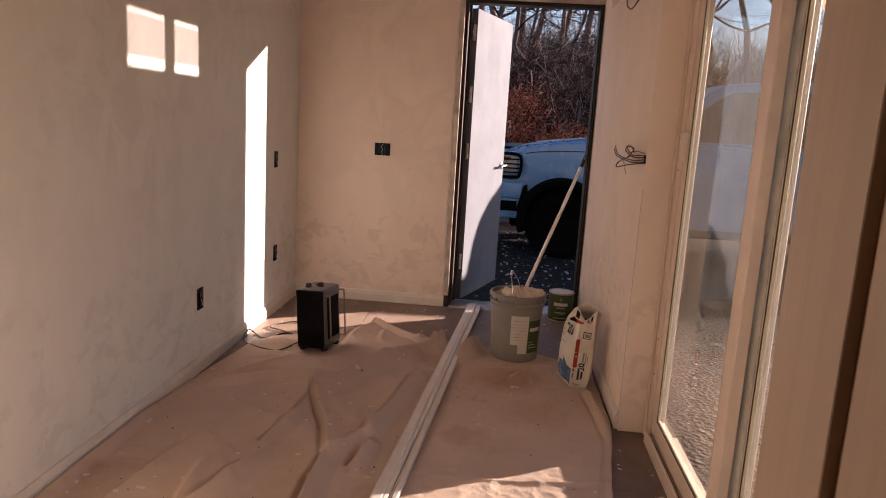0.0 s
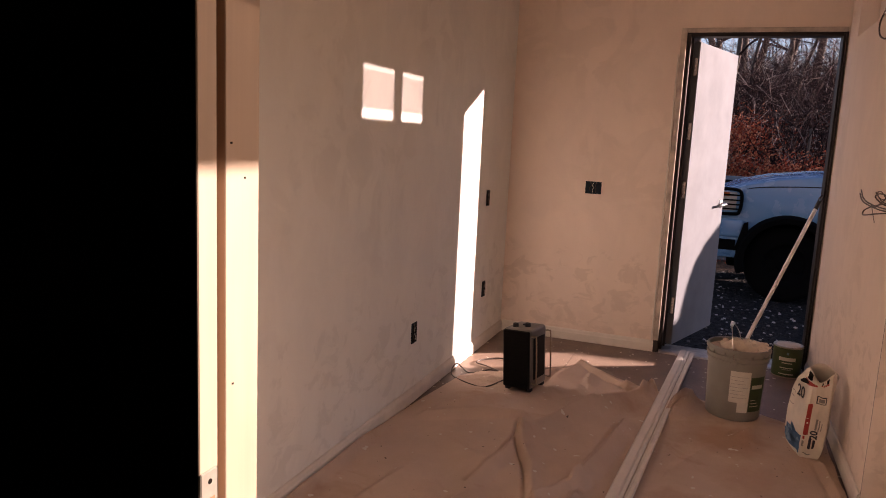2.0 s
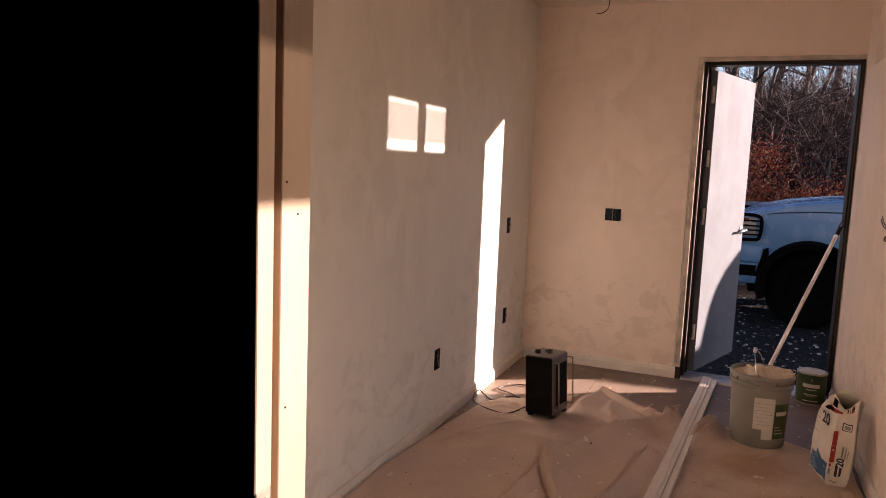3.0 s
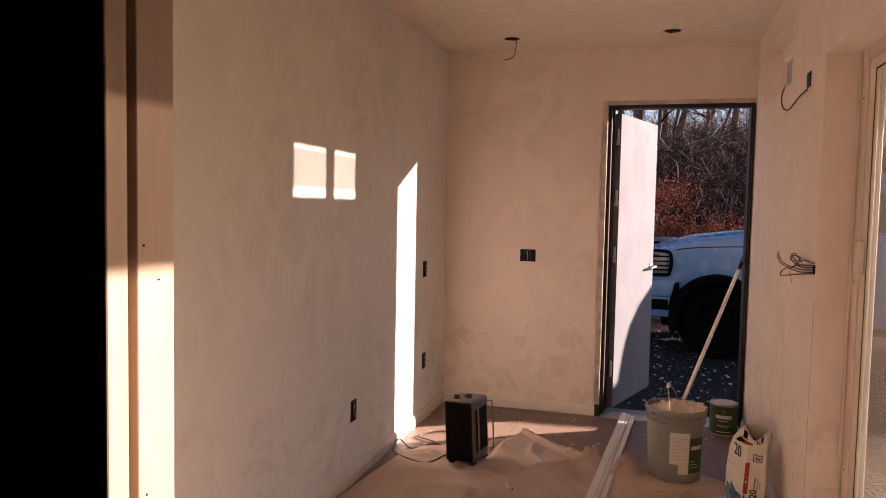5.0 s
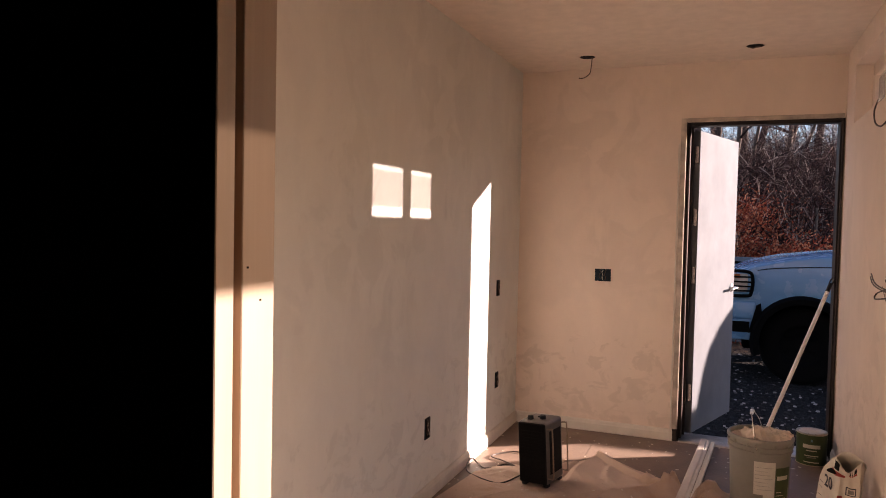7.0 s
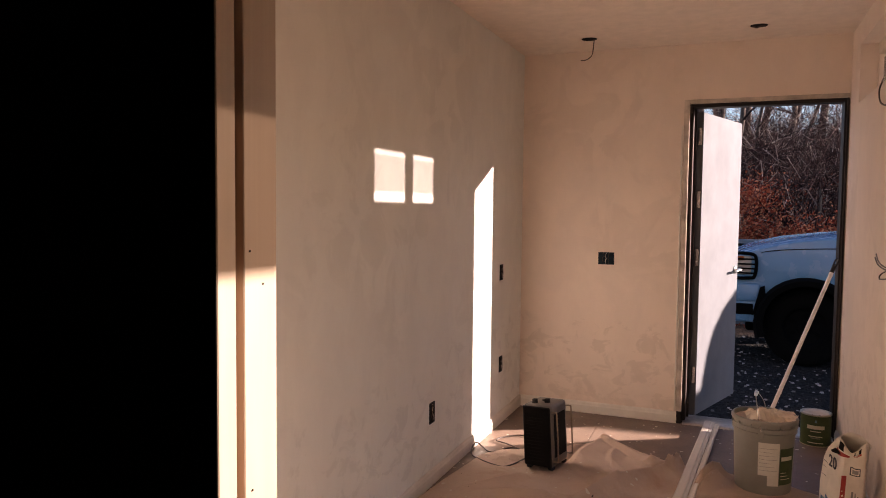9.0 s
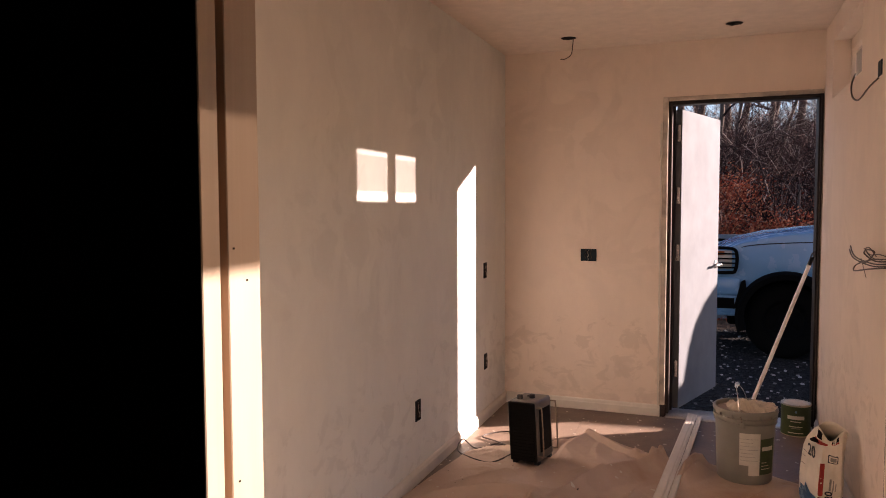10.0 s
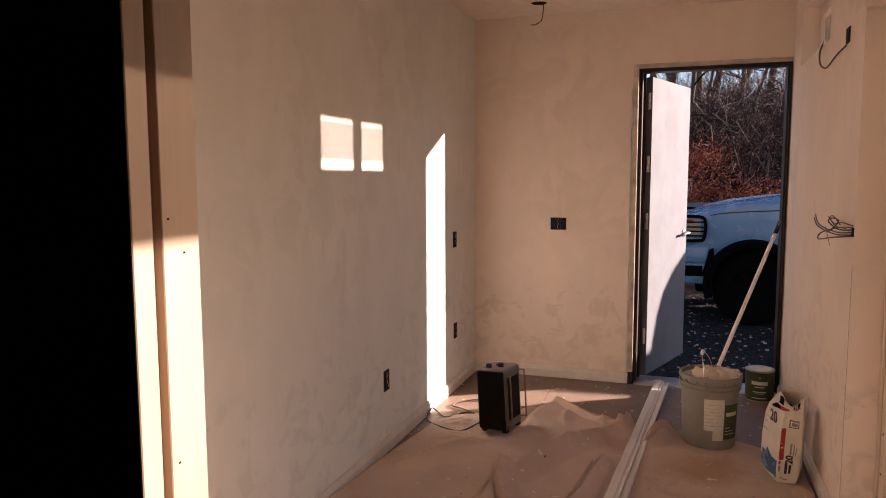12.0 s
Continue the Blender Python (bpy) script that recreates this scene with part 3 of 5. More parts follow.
# ---- patio door and transom ----
def patio():
    e = thing("window_1_patio_door", pose(0, 0, 0), "almond vinyl sliding patio door with dusty smeared glass", "patio door", kind="structure")
    xa, xb = W + 0.116, W + T + 0.05
    y0, y1 = GY0, GY1
    z1 = GZ
    fr = 0.045
    part("frame_far", boxes((xa, xa + 0.044, y1 - 0.095, y1, 0, z1), (xa - 0.010, xa, y1 - 0.030, y1 - 0.006, 0, z1), bevel=0.003), M_VINYL, e)
    part("frame_near", box(xa, xb, y0, y0 + 0.045, 0, z1, 0.003), M_VINYL, e)
    part("frame_head", box(xa, xb, y0 + 0.045, y1 - 0.095, z1 - fr, z1, 0.003), M_VINYL, e)
    part("sill_track", boxes((xa - 0.022, xb, y0 + 0.045, y1 - 0.095, 0.0, 0.030), (xa - 0.022, xa - 0.010, y0 + 0.045, y1 - 0.095, 0.030, 0.055),
                             (xa + 0.045, xa + 0.052, y0 + 0.045, y1 - 0.095, 0.030, 0.05), bevel=0.0015), M_VINYL, e)
    part("track_channel", box(xa - 0.009, xa + 0.004, y0 + 0.045, y1 - 0.095, 0.0305, 0.034), M_GASKET, e, "dark track channel")

    def sash(name, a, b, x, wa, wb):
        """A sash from a to b, its stiles wa and wb wide, with gasket, bead and pane."""
        lo, hi = 0.118, z1 - fr - 0.045
        s = part(name, boxes((x, x + 0.036, a, a + wa, 0.045, z1 - fr - 0.004), (x, x + 0.036, b - wb, b, 0.045, z1 - fr - 0.004),
                             (x, x + 0.036, a + wa, b - wb, 0.045, lo), (x, x + 0.036, a + wa, b - wb, hi, z1 - fr - 0.004), bevel=0.003), M_VINYL, e)
        g, c = 0.005, 0.014
        p, q = a + wa, b - wb
        part("gasket", boxes((x + 0.002, x + 0.010, p, p + g, lo, hi), (x + 0.002, x + 0.010, q - g, q, lo, hi), (x + 0.002, x + 0.010, p + g, q - g, lo, lo + g), (x + 0.002, x + 0.010, p + g, q - g, hi - g, hi)), M_GASKET, s, "dark glazing gasket")
        part("glazing_bead", boxes((x + 0.004, x + 0.013, p + g, p + c, lo + g, hi - g), (x + 0.004, x + 0.013, q - c, q - g, lo + g, hi - g), (x + 0.004, x + 0.013, p + c, q - c, lo + g, lo + c), (x + 0.004, x + 0.013, p + c, q - c, hi - c, hi - g), bevel=0.001),
             M_BEAD, s, "pale yellow glazing bead")
        pane = part("pane", box(x + 0.014, x + 0.018, p + 0.001, q - 0.001, lo + 0.001, hi - 0.001), M_GLASS, s, "dusty glass pane")
        return s

    s1 = sash("sliding_sash", 2.575, y1 - 0.097, xa + 0.006, 0.082, 0.062)
    s2 = sash("fixed_sash", y0 + 0.047, 2.70, xa + 0.056, 0.06, 0.16)
    # Strip that gives the fixed sash's stile its grey-green tone.
    part("stile_strip", box(xa + 0.0535, xa + 0.0555, 2.542, 2.698, 0.05, z1 - fr - 0.01), M_STILE_STRIP, s2, "grey-green strip over the stile")
    part("latch", box(xa - 0.018, xa + 0.007, y1 - 0.097 - 0.056, y1 - 0.097 - 0.006, 1.175, 1.29, 0.004), M_VINYL, s1, "almond latch handle")
    for z in (1.80, 0.44, 0.29, 1.14):
        part("screw", box(xa - 0.0025, xa + 0.001, y1 - 0.062, y1 - 0.056, z - 0.003, z + 0.003, 0.001), M_HOLE, e)
    return e


patio()
structure("trim_patio_reveal", boxes((W - 0.002, W + 0.115, GY1 - 0.004, GY1, 0.0, GZ), (W - 0.002, W + 0.115, GY0, GY1 - 0.005, GZ - 0.004, GZ)),
          M_WALL, "plastered reveal round the patio door", "trim")


def transom():
    e = thing("window_2_transom", pose(0, 0, 0), "small high sliding window set deep in the wall", "window", kind="structure")
    x = W + 0.085
    a, b = TY0, TY1
    c = (a + b) / 2 + 0.10
    part("frame", boxes((x, x + 0.07, a, a + 0.18, TZ0, TZ1), (x, x + 0.07, b - 0.025, b, TZ0, TZ1), (x, x + 0.07, a + 0.18, b - 0.025, TZ0, TZ0 + 0.028), (x, x + 0.07, a + 0.18, b - 0.025, TZ1 - 0.065, TZ1), bevel=0.003), M_VINYL, e)
    part("mullion", box(x + 0.014, x + 0.042, c - 0.040, c + 0.040, TZ0 + 0.028, TZ1 - 0.065, 0.003), M_VINYL, e)
    for p, q in ((a + 0.18, c - 0.040), (c + 0.040, b - 0.025)):
        pane = part("pane", box(x + 0.026, x + 0.030, p, q, TZ0 + 0.028, TZ1 - 0.065), M_GLASS2, e)
        # Film added over most of the pane to dim the sun spot it throws.
        part("film", box(x + 0.022, x + 0.0235, p, q - 0.012, TZ0 + 0.068, TZ1 - 0.085), M_FILM, e, "cloudy film added to dim most of the sun spot")
    return e


transom()
awning = thing("awning", pose(0, 0, 0), "pale awning rail with an added fabric valance filtering the patio sun", "awning", kind="structure")
part("rail", boxes((W + T - 0.01, 2.66, -0.2, -0.14, 2.24, 2.30), (W + T - 0.01, 2.66, 4.30, 4.35, 2.24, 2.30), (2.66, 2.81, -0.2, 4.35, 2.24, 2.30)), M_SOFFIT, awning)
# Valance added: cuts the sun on the jamb and lets some through above.
part("valance", box(2.81, 2.814, -0.2, 4.35, 1.875, 2.30), M_VALANCE, awning, "thin pale valance added to filter the sun")


structure("trim_board_gap", boxes((W - 0.0015, W + 0.0005, GY1 + 0.001, GY1 + 0.007, 0.03, 1.05)), M_HOLE, "dark open joint beside the lining board", "trim")


# ---- fittings ----
def outlet_box(name, m, wide, high, label, wires):
    e = thing(name, m, label, "outlet box")
    t = 0.004
    part("box", boxes((-wide / 2, -wide / 2 + t, -0.0045, 0.003, -high / 2, high / 2), (wide / 2 - t, wide / 2, -0.0045, 0.003, -high / 2, high / 2),
                      (-wide / 2 + t, wide / 2 - t, -0.0045, 0.003, -high / 2, -high / 2 + t), (-wide / 2 + t, wide / 2 - t, -0.0045, 0.003, high / 2 - t, high / 2)), M_BOX, e)
    part("back", box(-wide / 2 + t, wide / 2 - t, -0.0035, 0.002, -high / 2 + t, high / 2 - t), M_BOX if wires == "blue" else M_HOLE, e, "dark hollow of the box")
    rng = random.Random(name)
    for k in range(3):
        x = (k - 1) * wide * 0.17
        pts = [(x + rng.uniform(-1, 1) * 0.006, -0.006 - rng.random() * 0.006, -high * 0.36 + j * high * 0.19 + rng.uniform(-0.004, 0.004)) for j in range(5)]
        part("wire", tube(smooth_path(pts, 4), 0.0016, 6), M_WIREW if k == 1 else M_WIRE, e, smooth=True)
    for sx in (-1, 1):
        part("screw_tab", box(sx * wide * 0.18 - 0.005, sx * wide * 0.18 + 0.005, -0.0065, -0.004, high / 2 - 0.013, high / 2 - 0.002), M_GASKET, e)
    return e


outlet_box("switch_box", pose(0.587, D - 0.0005, 1.062), 0.105, 0.082, "open blue double switch box with loose wires", "blue")
outlet_box("outlet_box", pose(0.0005, 4.925, 0.98, 0, 0, 90), 0.058, 0.10, "open outlet box, uncovered, in the plaster wall", "dark")
outlet_box("outlet_box", pose(0.0005, 4.935, 0.385, 0, 0, 90), 0.058, 0.10, "open outlet box low on the plaster wall", "dark")
outlet_box("outlet_box", pose(0.0005, 3.80, 0.365, 0, 0, 90), 0.062, 0.105, "open outlet box low on the plaster wall", "dark")


def lamp_hole(x, y, wire):
    e = thing("ceiling_lamp_hole", pose(x, y, H), "round open hole for a ceiling lamp" + (" with a dangling wire" if wire else " with wire ends inside"), "lamp hole", "ceiling lamp holes")
    part("rim", lathe([(0.046, -0.001), (0.054, -0.0035), (0.057, -0.001)], 28), M_CEIL, e, smooth=True)
    part("hollow", lathe([(0.0, -0.0015), (0.048, -0.0015), (0.048, -0.0005)], 28), M_HOLE, e)
    if wire:
        part("wire", tube(smooth_path([(0.03, 0, -0.002), (0.026, 0, -0.05), (0.015, 0.01, -0.10), (-0.02, 0.01, -0.125), (-0.05, 0.0, -0.128)], 6), 0.0032, 6), M_WIRE, e, smooth=True)
    else:
        part("wire", tube(smooth_path([(-0.035, 0, -0.003), (-0.01, 0.01, -0.010), (0.012, -0.008, -0.006), (0.035, 0.0, -0.008)], 6), 0.004, 6), M_WIRE, e, smooth=True)
    return e


lamp_hole(0.51, 5.045, True)
lamp_hole(1.47, 5.035, False)


def wall_wires():
    e = thing("loose_wires", pose(W, 3.62, 1.17), "tangle of bare brown wires out of the plaster wall", "wires")
    part("hole", box(-0.0035, 0.001, -0.075, -0.045, -0.016, 0.018), M_HOLE, e)
    runs = [[(0, -0.06, 0.0), (-0.02, 0.10, -0.012), (-0.04, 0.30, -0.006), (-0.04, 0.45, 0.008), (-0.03, 0.58, 0.035)],
            [(0, -0.05, -0.010), (-0.03, 0.06, -0.018), (-0.05, 0.22, -0.012), (-0.05, 0.40, -0.002), (-0.04, 0.54, 0.022)],
            [(0, -0.05, 0.008), (-0.03, 0.05, 0.004), (-0.05, 0.14, 0.028), (-0.05, 0.07, 0.046), (-0.04, 0.0, 0.038), (-0.05, 0.10, -0.005), (-0.05, 0.20, -0.010)],
            [(0, -0.06, -0.014), (-0.04, 0.08, -0.030), (-0.06, 0.22, -0.048), (-0.06, 0.30, -0.052), (-0.05, 0.32, -0.034), (-0.04, 0.22, -0.012), (-0.03, 0.05, 0.010), (-0.02, -0.03, 0.014)],
            [(0, -0.04, 0.016), (-0.03, 0.08, 0.012), (-0.04, 0.17, 0.040), (-0.04, 0.10, 0.052), (-0.03, 0.02, 0.022)],
            [(0, -0.05, 0.024), (-0.02, 0.04, 0.030), (-0.03, 0.14, 0.022), (-0.04, 0.20, 0.044)]]
    for k, pts in enumerate(runs):
        part("wire", tube(smooth_path(pts, 7), 0.0028 if k < 4 else 0.0020, 6), M_WIRE, e, smooth=True)
    part("wire", tube([(-0.01, 0.44, -0.012), (-0.01, 0.32, -0.085)], 0.0012, 5), M_WIRE, e, smooth=True)
    return e


wall_wires()


def transom_wire():
    e = thing("cable_box", pose(W, 3.83, 1.93), "small blue wall box with a looping brown cable", "cable")
    part("box", box(-0.005, 0.001, -0.036, 0.028, -0.030, 0.032, 0.002), M_BOX, e)
    part("cable", tube(smooth_path([(-0.004, 0.02, -0.035), (-0.02, 0.10, -0.055), (-0.03, 0.22, -0.082), (-0.03, 0.32, -0.080), (-0.03, 0.44, -0.045), (-0.02, 0.53, 0.02), (0.0, 0.56, 0.075)], 8), 0.0038, 6), M_WIRE, e, smooth=True)
    return e


transom_wire()


# ---- things on the floor ----
def cloth_edge_far(x):
    """How far the drop cloth reaches from the doorway, at each x."""
    xs = [0.05, 0.12, 0.35, 0.50, 0.67, 0.85, 1.08, 1.20, 1.33, 1.55, 1.75, 1.97]
    ys = [4.30, 4.44, 4.52, 4.62, 4.88, 4.72, 4.58, 4.44, 4.52, 4.56, 4.44, 4.26]
    return float(np.interp(x, xs, ys))


LONG_FOLDS = [  # width, height, line from far to near
    (0.022, 0.020, [(0.648, 3.52), (0.625, 3.30), (0.600, 3.12), (0.585, 3.04)]), (0.024, 0.014, [(0.605, 3.75), (0.656, 3.51), (0.767, 3.27), (0.845, 2.98)]),
    (0.024, 0.021, [(0.958, 3.267), (0.905, 3.11), (0.845, 2.98), (0.833, 2.84), (0.84, 2.63), (0.78, 2.30)]), (0.026, 0.030, [(1.048, 3.95), (1.017, 3.578), (0.948, 3.227)]),
    (0.045, 0.013, [(0.69, 4.80), (0.565, 4.10)]), (0.034, 0.015, [(0.69, 4.80), (1.01, 4.475), (1.13, 4.46)]), (0.036, 0.040, [(1.09, 4.38), (0.866, 4.034), (0.757, 3.727), (0.655, 3.53)]),
    (0.024, 0.022, [(0.586, 3.80), (0.387, 3.734), (0.155, 3.634)]), (0.030, 0.016, [(0.587, 2.917), (0.509, 2.594)]), (0.008, 0.006, [(1.95, 3.06), (1.755, 2.98), (1.464, 2.956), (1.138, 2.94)])]
SHORT_FOLDS = [
    (0.020, 0.034, [(1.16, 4.54), (1.09, 4.38)]), (0.030, 0.045, [(1.40, 4.60), (1.256, 4.309)]), (0.020, 0.032, [(1.40, 4.44), (1.26, 4.21)]), (0.035, 0.014, [(1.90, 4.05), (1.955, 3.35), (1.88, 2.90), (1.86, 2.40)]),
    (0.050, 0.012, [(0.30, 3.05), (0.20, 2.45)]), (0.030, 0.010, [(0.42, 2.85), (0.48, 2.35)]), (0.040, 0.014, [(1.70, 4.30), (1.55, 4.05)]), (0.050, 0.010, [(1.45, 3.90), (1.30, 3.55)]),
    (0.045, 0.014, [(0.60, 4.62), (0.50, 4.42)]), (0.040, 0.012, [(0.78, 4.62), (0.80, 4.40)]), (0.026, 0.014, [(0.48, 4.08), (0.18, 3.79)]), (0.022, 0.018, [(0.97, 3.12), (0.95, 2.92)])]


def cloth_height(x, y):
    """Canvas lying slack: each fold rises slowly on one side and drops steeply on the other."""
    slack = max(0.0, min(1.0, (1.02 - x) / 0.15)) * max(0.0, min(1.0, (y - 2.1) / 0.6)) * max(0.0, min(1.0, (x - 0.2) / 0.3)) * max(0.0, min(1.0, (4.62 - y) / 0.3))
    z = 0.006 + 0.018 * slack
    wob = noise.noise(Vector((x * 5, y * 5, 1.7)))
    for w, h, line in LONG_FOLDS + SHORT_FOLDS:
        w = w * 1.6
        best, tuck, swell, n = 0.0, 0.0, 0.0, len(line) - 1
        for s in range(n):
            (x0, y0), (x1, y1) = line[s], line[s + 1]
            dx, dy = x1 - x0, y1 - y0
            t = max(0.0, min(1.0, ((x - x0) * dx + (y - y0) * dy) / (dx * dx + dy * dy)))
            ex, ey = x - x0 - t * dx + 0.005 * wob, y - y0 - t * dy + 0.004 * wob
            d = math.hypot(ex, ey)
            if d < 4 * w:
                steep = (dx * ey - dy * ex) * -dy < 0
                k = max(0.0, 1 - d / (w * (0.55 if steep else 1.7)))
                along = (s + t) / n
                best = max(best, k ** 1.25 * (0.45 + 0.55 * math.sin(math.pi * (0.12 + 0.76 * along))))
                swell = max(swell, 1 - d / (4 * w))
                if steep and h > 0.012 and 0 < t < 1:
                    tuck = max(tuck, (1 - abs(d - w * 0.55 - 0.006) / 0.014) * math.sin(math.pi * (0.08 + 0.84 * along)))
        z += 1.9 * h * best + 0.30 * h * swell
        z = max(0.003, z - (0.8 * h + 0.016 * slack) * tuck)
    for cx, cy, rad in ((0.44, 4.25, 0.20), (1.545, 4.42, 0.19), (1.855, 4.09, 0.17)):
        z = 0.006 + (z - 0.006) * max(0.08, min(1.0, (math.hypot(x - cx, y - cy) - rad * 0.75) / (rad * 0.5)))
    z += 0.003 * (1 + noise.noise(Vector((x * 5, y * 2.4, 0)))) + 0.0015 * (1 + noise.noise(Vector((x * 17, y * 13, 4))))
    if y < 3.25 and x > 0.9:
        z += 0.0055 * max(0, noise.ridged_multi_fractal(Vector((x * 9, y * 10, 2)), 1.0, 2.1, 3, 1.0, 2.0) - 0.75) * min(1, (3.25 - y) * 3) * min(1, (x - 0.9) * 5)
    if slack:
        p, q = 0.86 * x + 0.5 * y, -0.5 * x + 0.86 * y
        z += slack * 0.019 * max(0.0, noise.ridged_multi_fractal(Vector((p * 3.8, q * 1.2, 6)), 1.0, 2.1, 3, 1.0, 2.0) - 0.75)
    near = max(0.0, 1 - math.hypot((x - 1.02) / 0.22, (y - 4.50) / 0.15)) + max(0.0, 1 - math.hypot((x - 0.30) / 0.25, (y - 4.30) / 0.15))
    if near:
        z += 0.030 * near * max(0, noise.ridged_multi_fractal(Vector((x * 9, y * 8, 7)), 1.0, 2.0, 2, 1.0, 2.0) - 0.5)
    return z


def drop_cloth():
    nx, ny, y_near = 330, 500, 1.45
    verts, faces = [], []
    for i in range(nx + 1):
        u = i / nx
        x = 0.05 + u * (W - 0.03 - 0.05)
        far = cloth_edge_far(x) + 0.02 * noise.noise(Vector((x * 9, 0, 0)))
        for j in range(ny + 1):
            v = j / ny
            y = y_near + v * (far - y_near)
            off = max(0.0, min(1.0, (y - 3.55) / 0.8))
            left = 0.018 + 0.004 * (1 + noise.noise(Vector((0, y * 3.5, 3)))) + 0.085 * off ** 1.3
            right = W - 0.03 - (0.07 * max(0, min(1, (3.5 - y) / 0.5)) if y < 3.5 else 0) + 0.015 * noise.noise(Vector((3, y * 4, 3)))
            xx = left + u * (right - left)
            z = cloth_height(xx, y)
            climb = (0.034 + 0.012 * noise.noise(Vector((2, y * 2.6, 9)))) * (1 - max(0.0, min(1.0, (y - 3.1) / 0.6)))
            z += climb * max(0.0, 1 - (xx - left) / 0.05) ** 1.6
            rim = min(1 - u, v * 2, (1 - v) * 2) * 40
            if rim < 1:
                z = 0.003 + (z - 0.003) * (0.35 + 0.65 * rim)
            verts.append((xx, y, z))
    for i in range(nx):
        for j in range(ny):
            a = i * (ny + 1) + j
            faces.append((a, a + ny + 1, a + ny + 2, a + 1))
    ob = raw_mesh("drop_cloth", verts, faces, M_CLOTH, smooth=True)
    sol = ob.modifiers.new("thickness", "SOLIDIFY")
    sol.thickness, sol.offset = 0.0015, -1
    return tagged(ob, "wrinkled tan canvas drop cloth, stained, on the floor", "drop cloth")


drop_cloth()


def moulding(name, x_near, x_far, y_near, y_far, z, width, flip, label):
    """A long profiled board lying flat along the room."""
    prof = [(0, 0), (width, 0), (width, 0.010), (width * 0.80, 0.013), (width * 0.72, 0.010), (width * 0.62, 0.015), (width * 0.1, 0.016), (0, 0.012)]
    if flip:
        prof = [(width - u, v) for u, v in prof][::-1]
    bm = extrude_profile(prof, "y", 0.0, math.hypot(y_far - y_near, x_far - x_near))
    ob = part(name, bm, M_TRIM, m=pose(x_near, y_near, z, 0, 0, -math.degrees(math.atan2(x_far - x_near, y_far - y_near))))
    return tagged(ob, label, "moulding", "loose mouldings")


moulding("baseboard_moulding", 0.985, 1.240, 1.75, 5.40, 0.024, 0.058, False, "long white primed moulding lying over the drop cloth")
moulding("baseboard_moulding", 1.044, 1.300, 1.70, 5.36, 0.022, 0.028, True, "narrow white moulding lying against the wider one")


def heater():
    w, d, h = 0.165, 0.195, 0.325
    e = thing("space_heater", pose(0.383, 4.172, 0.018, 0, -3.5, -12), "black and grey space heater with tube guards on drop cloth", "heater")
    z0 = 0.014
    body = part("body", box(0, w, 0, d, z0, z0 + h, 0.018, 3), M_HEATGREY, e, smooth=True)
    part("front_frame", boxes((0.004, w - 0.004, -0.010, 0.002, z0 + 0.006, z0 + h - 0.006), bevel=0.005), M_HEATBLACK, e, "black front bezel")
    for i in range(15):
        z = z0 + 0.026 + i * 0.0175
        part("grille_bar", box(0.016, w - 0.016, -0.0125, -0.0095, z, z + 0.007, 0.001), M_HEATBLACK, e)
    part("side_panel", box(w - 0.001, w + 0.003, 0.030, d - 0.03, z0 + 0.05, z0 + h - 0.05, 0.0015), M_HEATBLACK, e, "dark slotted side panel")
    for yy in (0.012, d - 0.006):
        part("tube_guard", tube(smooth_path([(w - 0.01, yy, z0 + h - 0.035), (w + 0.020, yy, z0 + h - 0.033), (w + 0.027, yy, z0 + h - 0.055), (w + 0.027, yy, z0 + 0.06),
                                                (w + 0.020, yy, z0 + 0.036), (w - 0.01, yy, z0 + 0.036)], 6), 0.0042, 8), M_HEATTUBE, e, "bent metal tube", smooth=True)
    for x, y in ((0.05, 0.05), (0.105, 0.085)):
        part("knob", lathe([(0.0, 0.02), (0.013, 0.02), (0.015, 0.017), (0.016, 0.0), (0.0, 0.0)], 20), M_GRIP, e, "black control knob", smooth=True, m=pose(x, y, z0 + h))
    part("tip_switch", box(0.066, 0.09, 0.10, 0.115, z0 + h, z0 + h + 0.007, 0.002), M_GRIP, e)
    for x in (0.02, w - 0.02):
        for y in (0.025, d - 0.025):
            part("foot", box(x - 0.014, x + 0.014, y - 0.016, y + 0.016, 0, z0 + 0.003, 0.003), M_GRIP, e)
    floor_run = [(0.363, 4.283, 0.03), (0.30, 4.17, 0.016), (0.24, 4.15, 0.012), (0.075, 4.24, 0.010), (0.028, 4.33, 0.020), (0.025, 4.42, 0.03), (0.06, 4.42, 0.010), (0.137, 4.35, 0.010), (0.215, 4.46, 0.010), (0.27, 4.46, 0.010),
                 (0.18, 4.52, 0.010), (0.10, 4.56, 0.010), (0.13, 4.64, 0.010), (0.22, 4.71, 0.010), (0.36, 4.66, 0.010), (0.42, 4.50, 0.02), (0.40, 4.42, 0.06)]
    inv = pose(0.383, 4.172, 0.018, 0, -3.5, -12).inverted()
    cord = [inv @ Vector(p) for p in floor_run]
    part("cord", tube(smooth_path(cord, 8), 0.0042, 7), M_CORD, e, "brown power cord looped on the floor", smooth=True)
    return e


heater()


def label_patch(r, a0, a1, z0, z1, taper=0.0, n=14):
    """A curved label round a drum of radius r, angles in degrees."""
    bm = bmesh.new()
    rows = []
    for z in (z0, (z0 + z1) / 2, z1):
        rr = r + taper * z
        rows.append([bm.verts.new((rr * math.cos(radians(a0 + (a1 - a0) * i / n)), rr * math.sin(radians(a0 + (a1 - a0) * i / n)), z)) for i in range(n + 1)])
    for a, b in zip(rows, rows[1:]):
        for i in range(n):
            bm.faces.new((a[i], a[i + 1], b[i + 1], b[i]))
    return bm


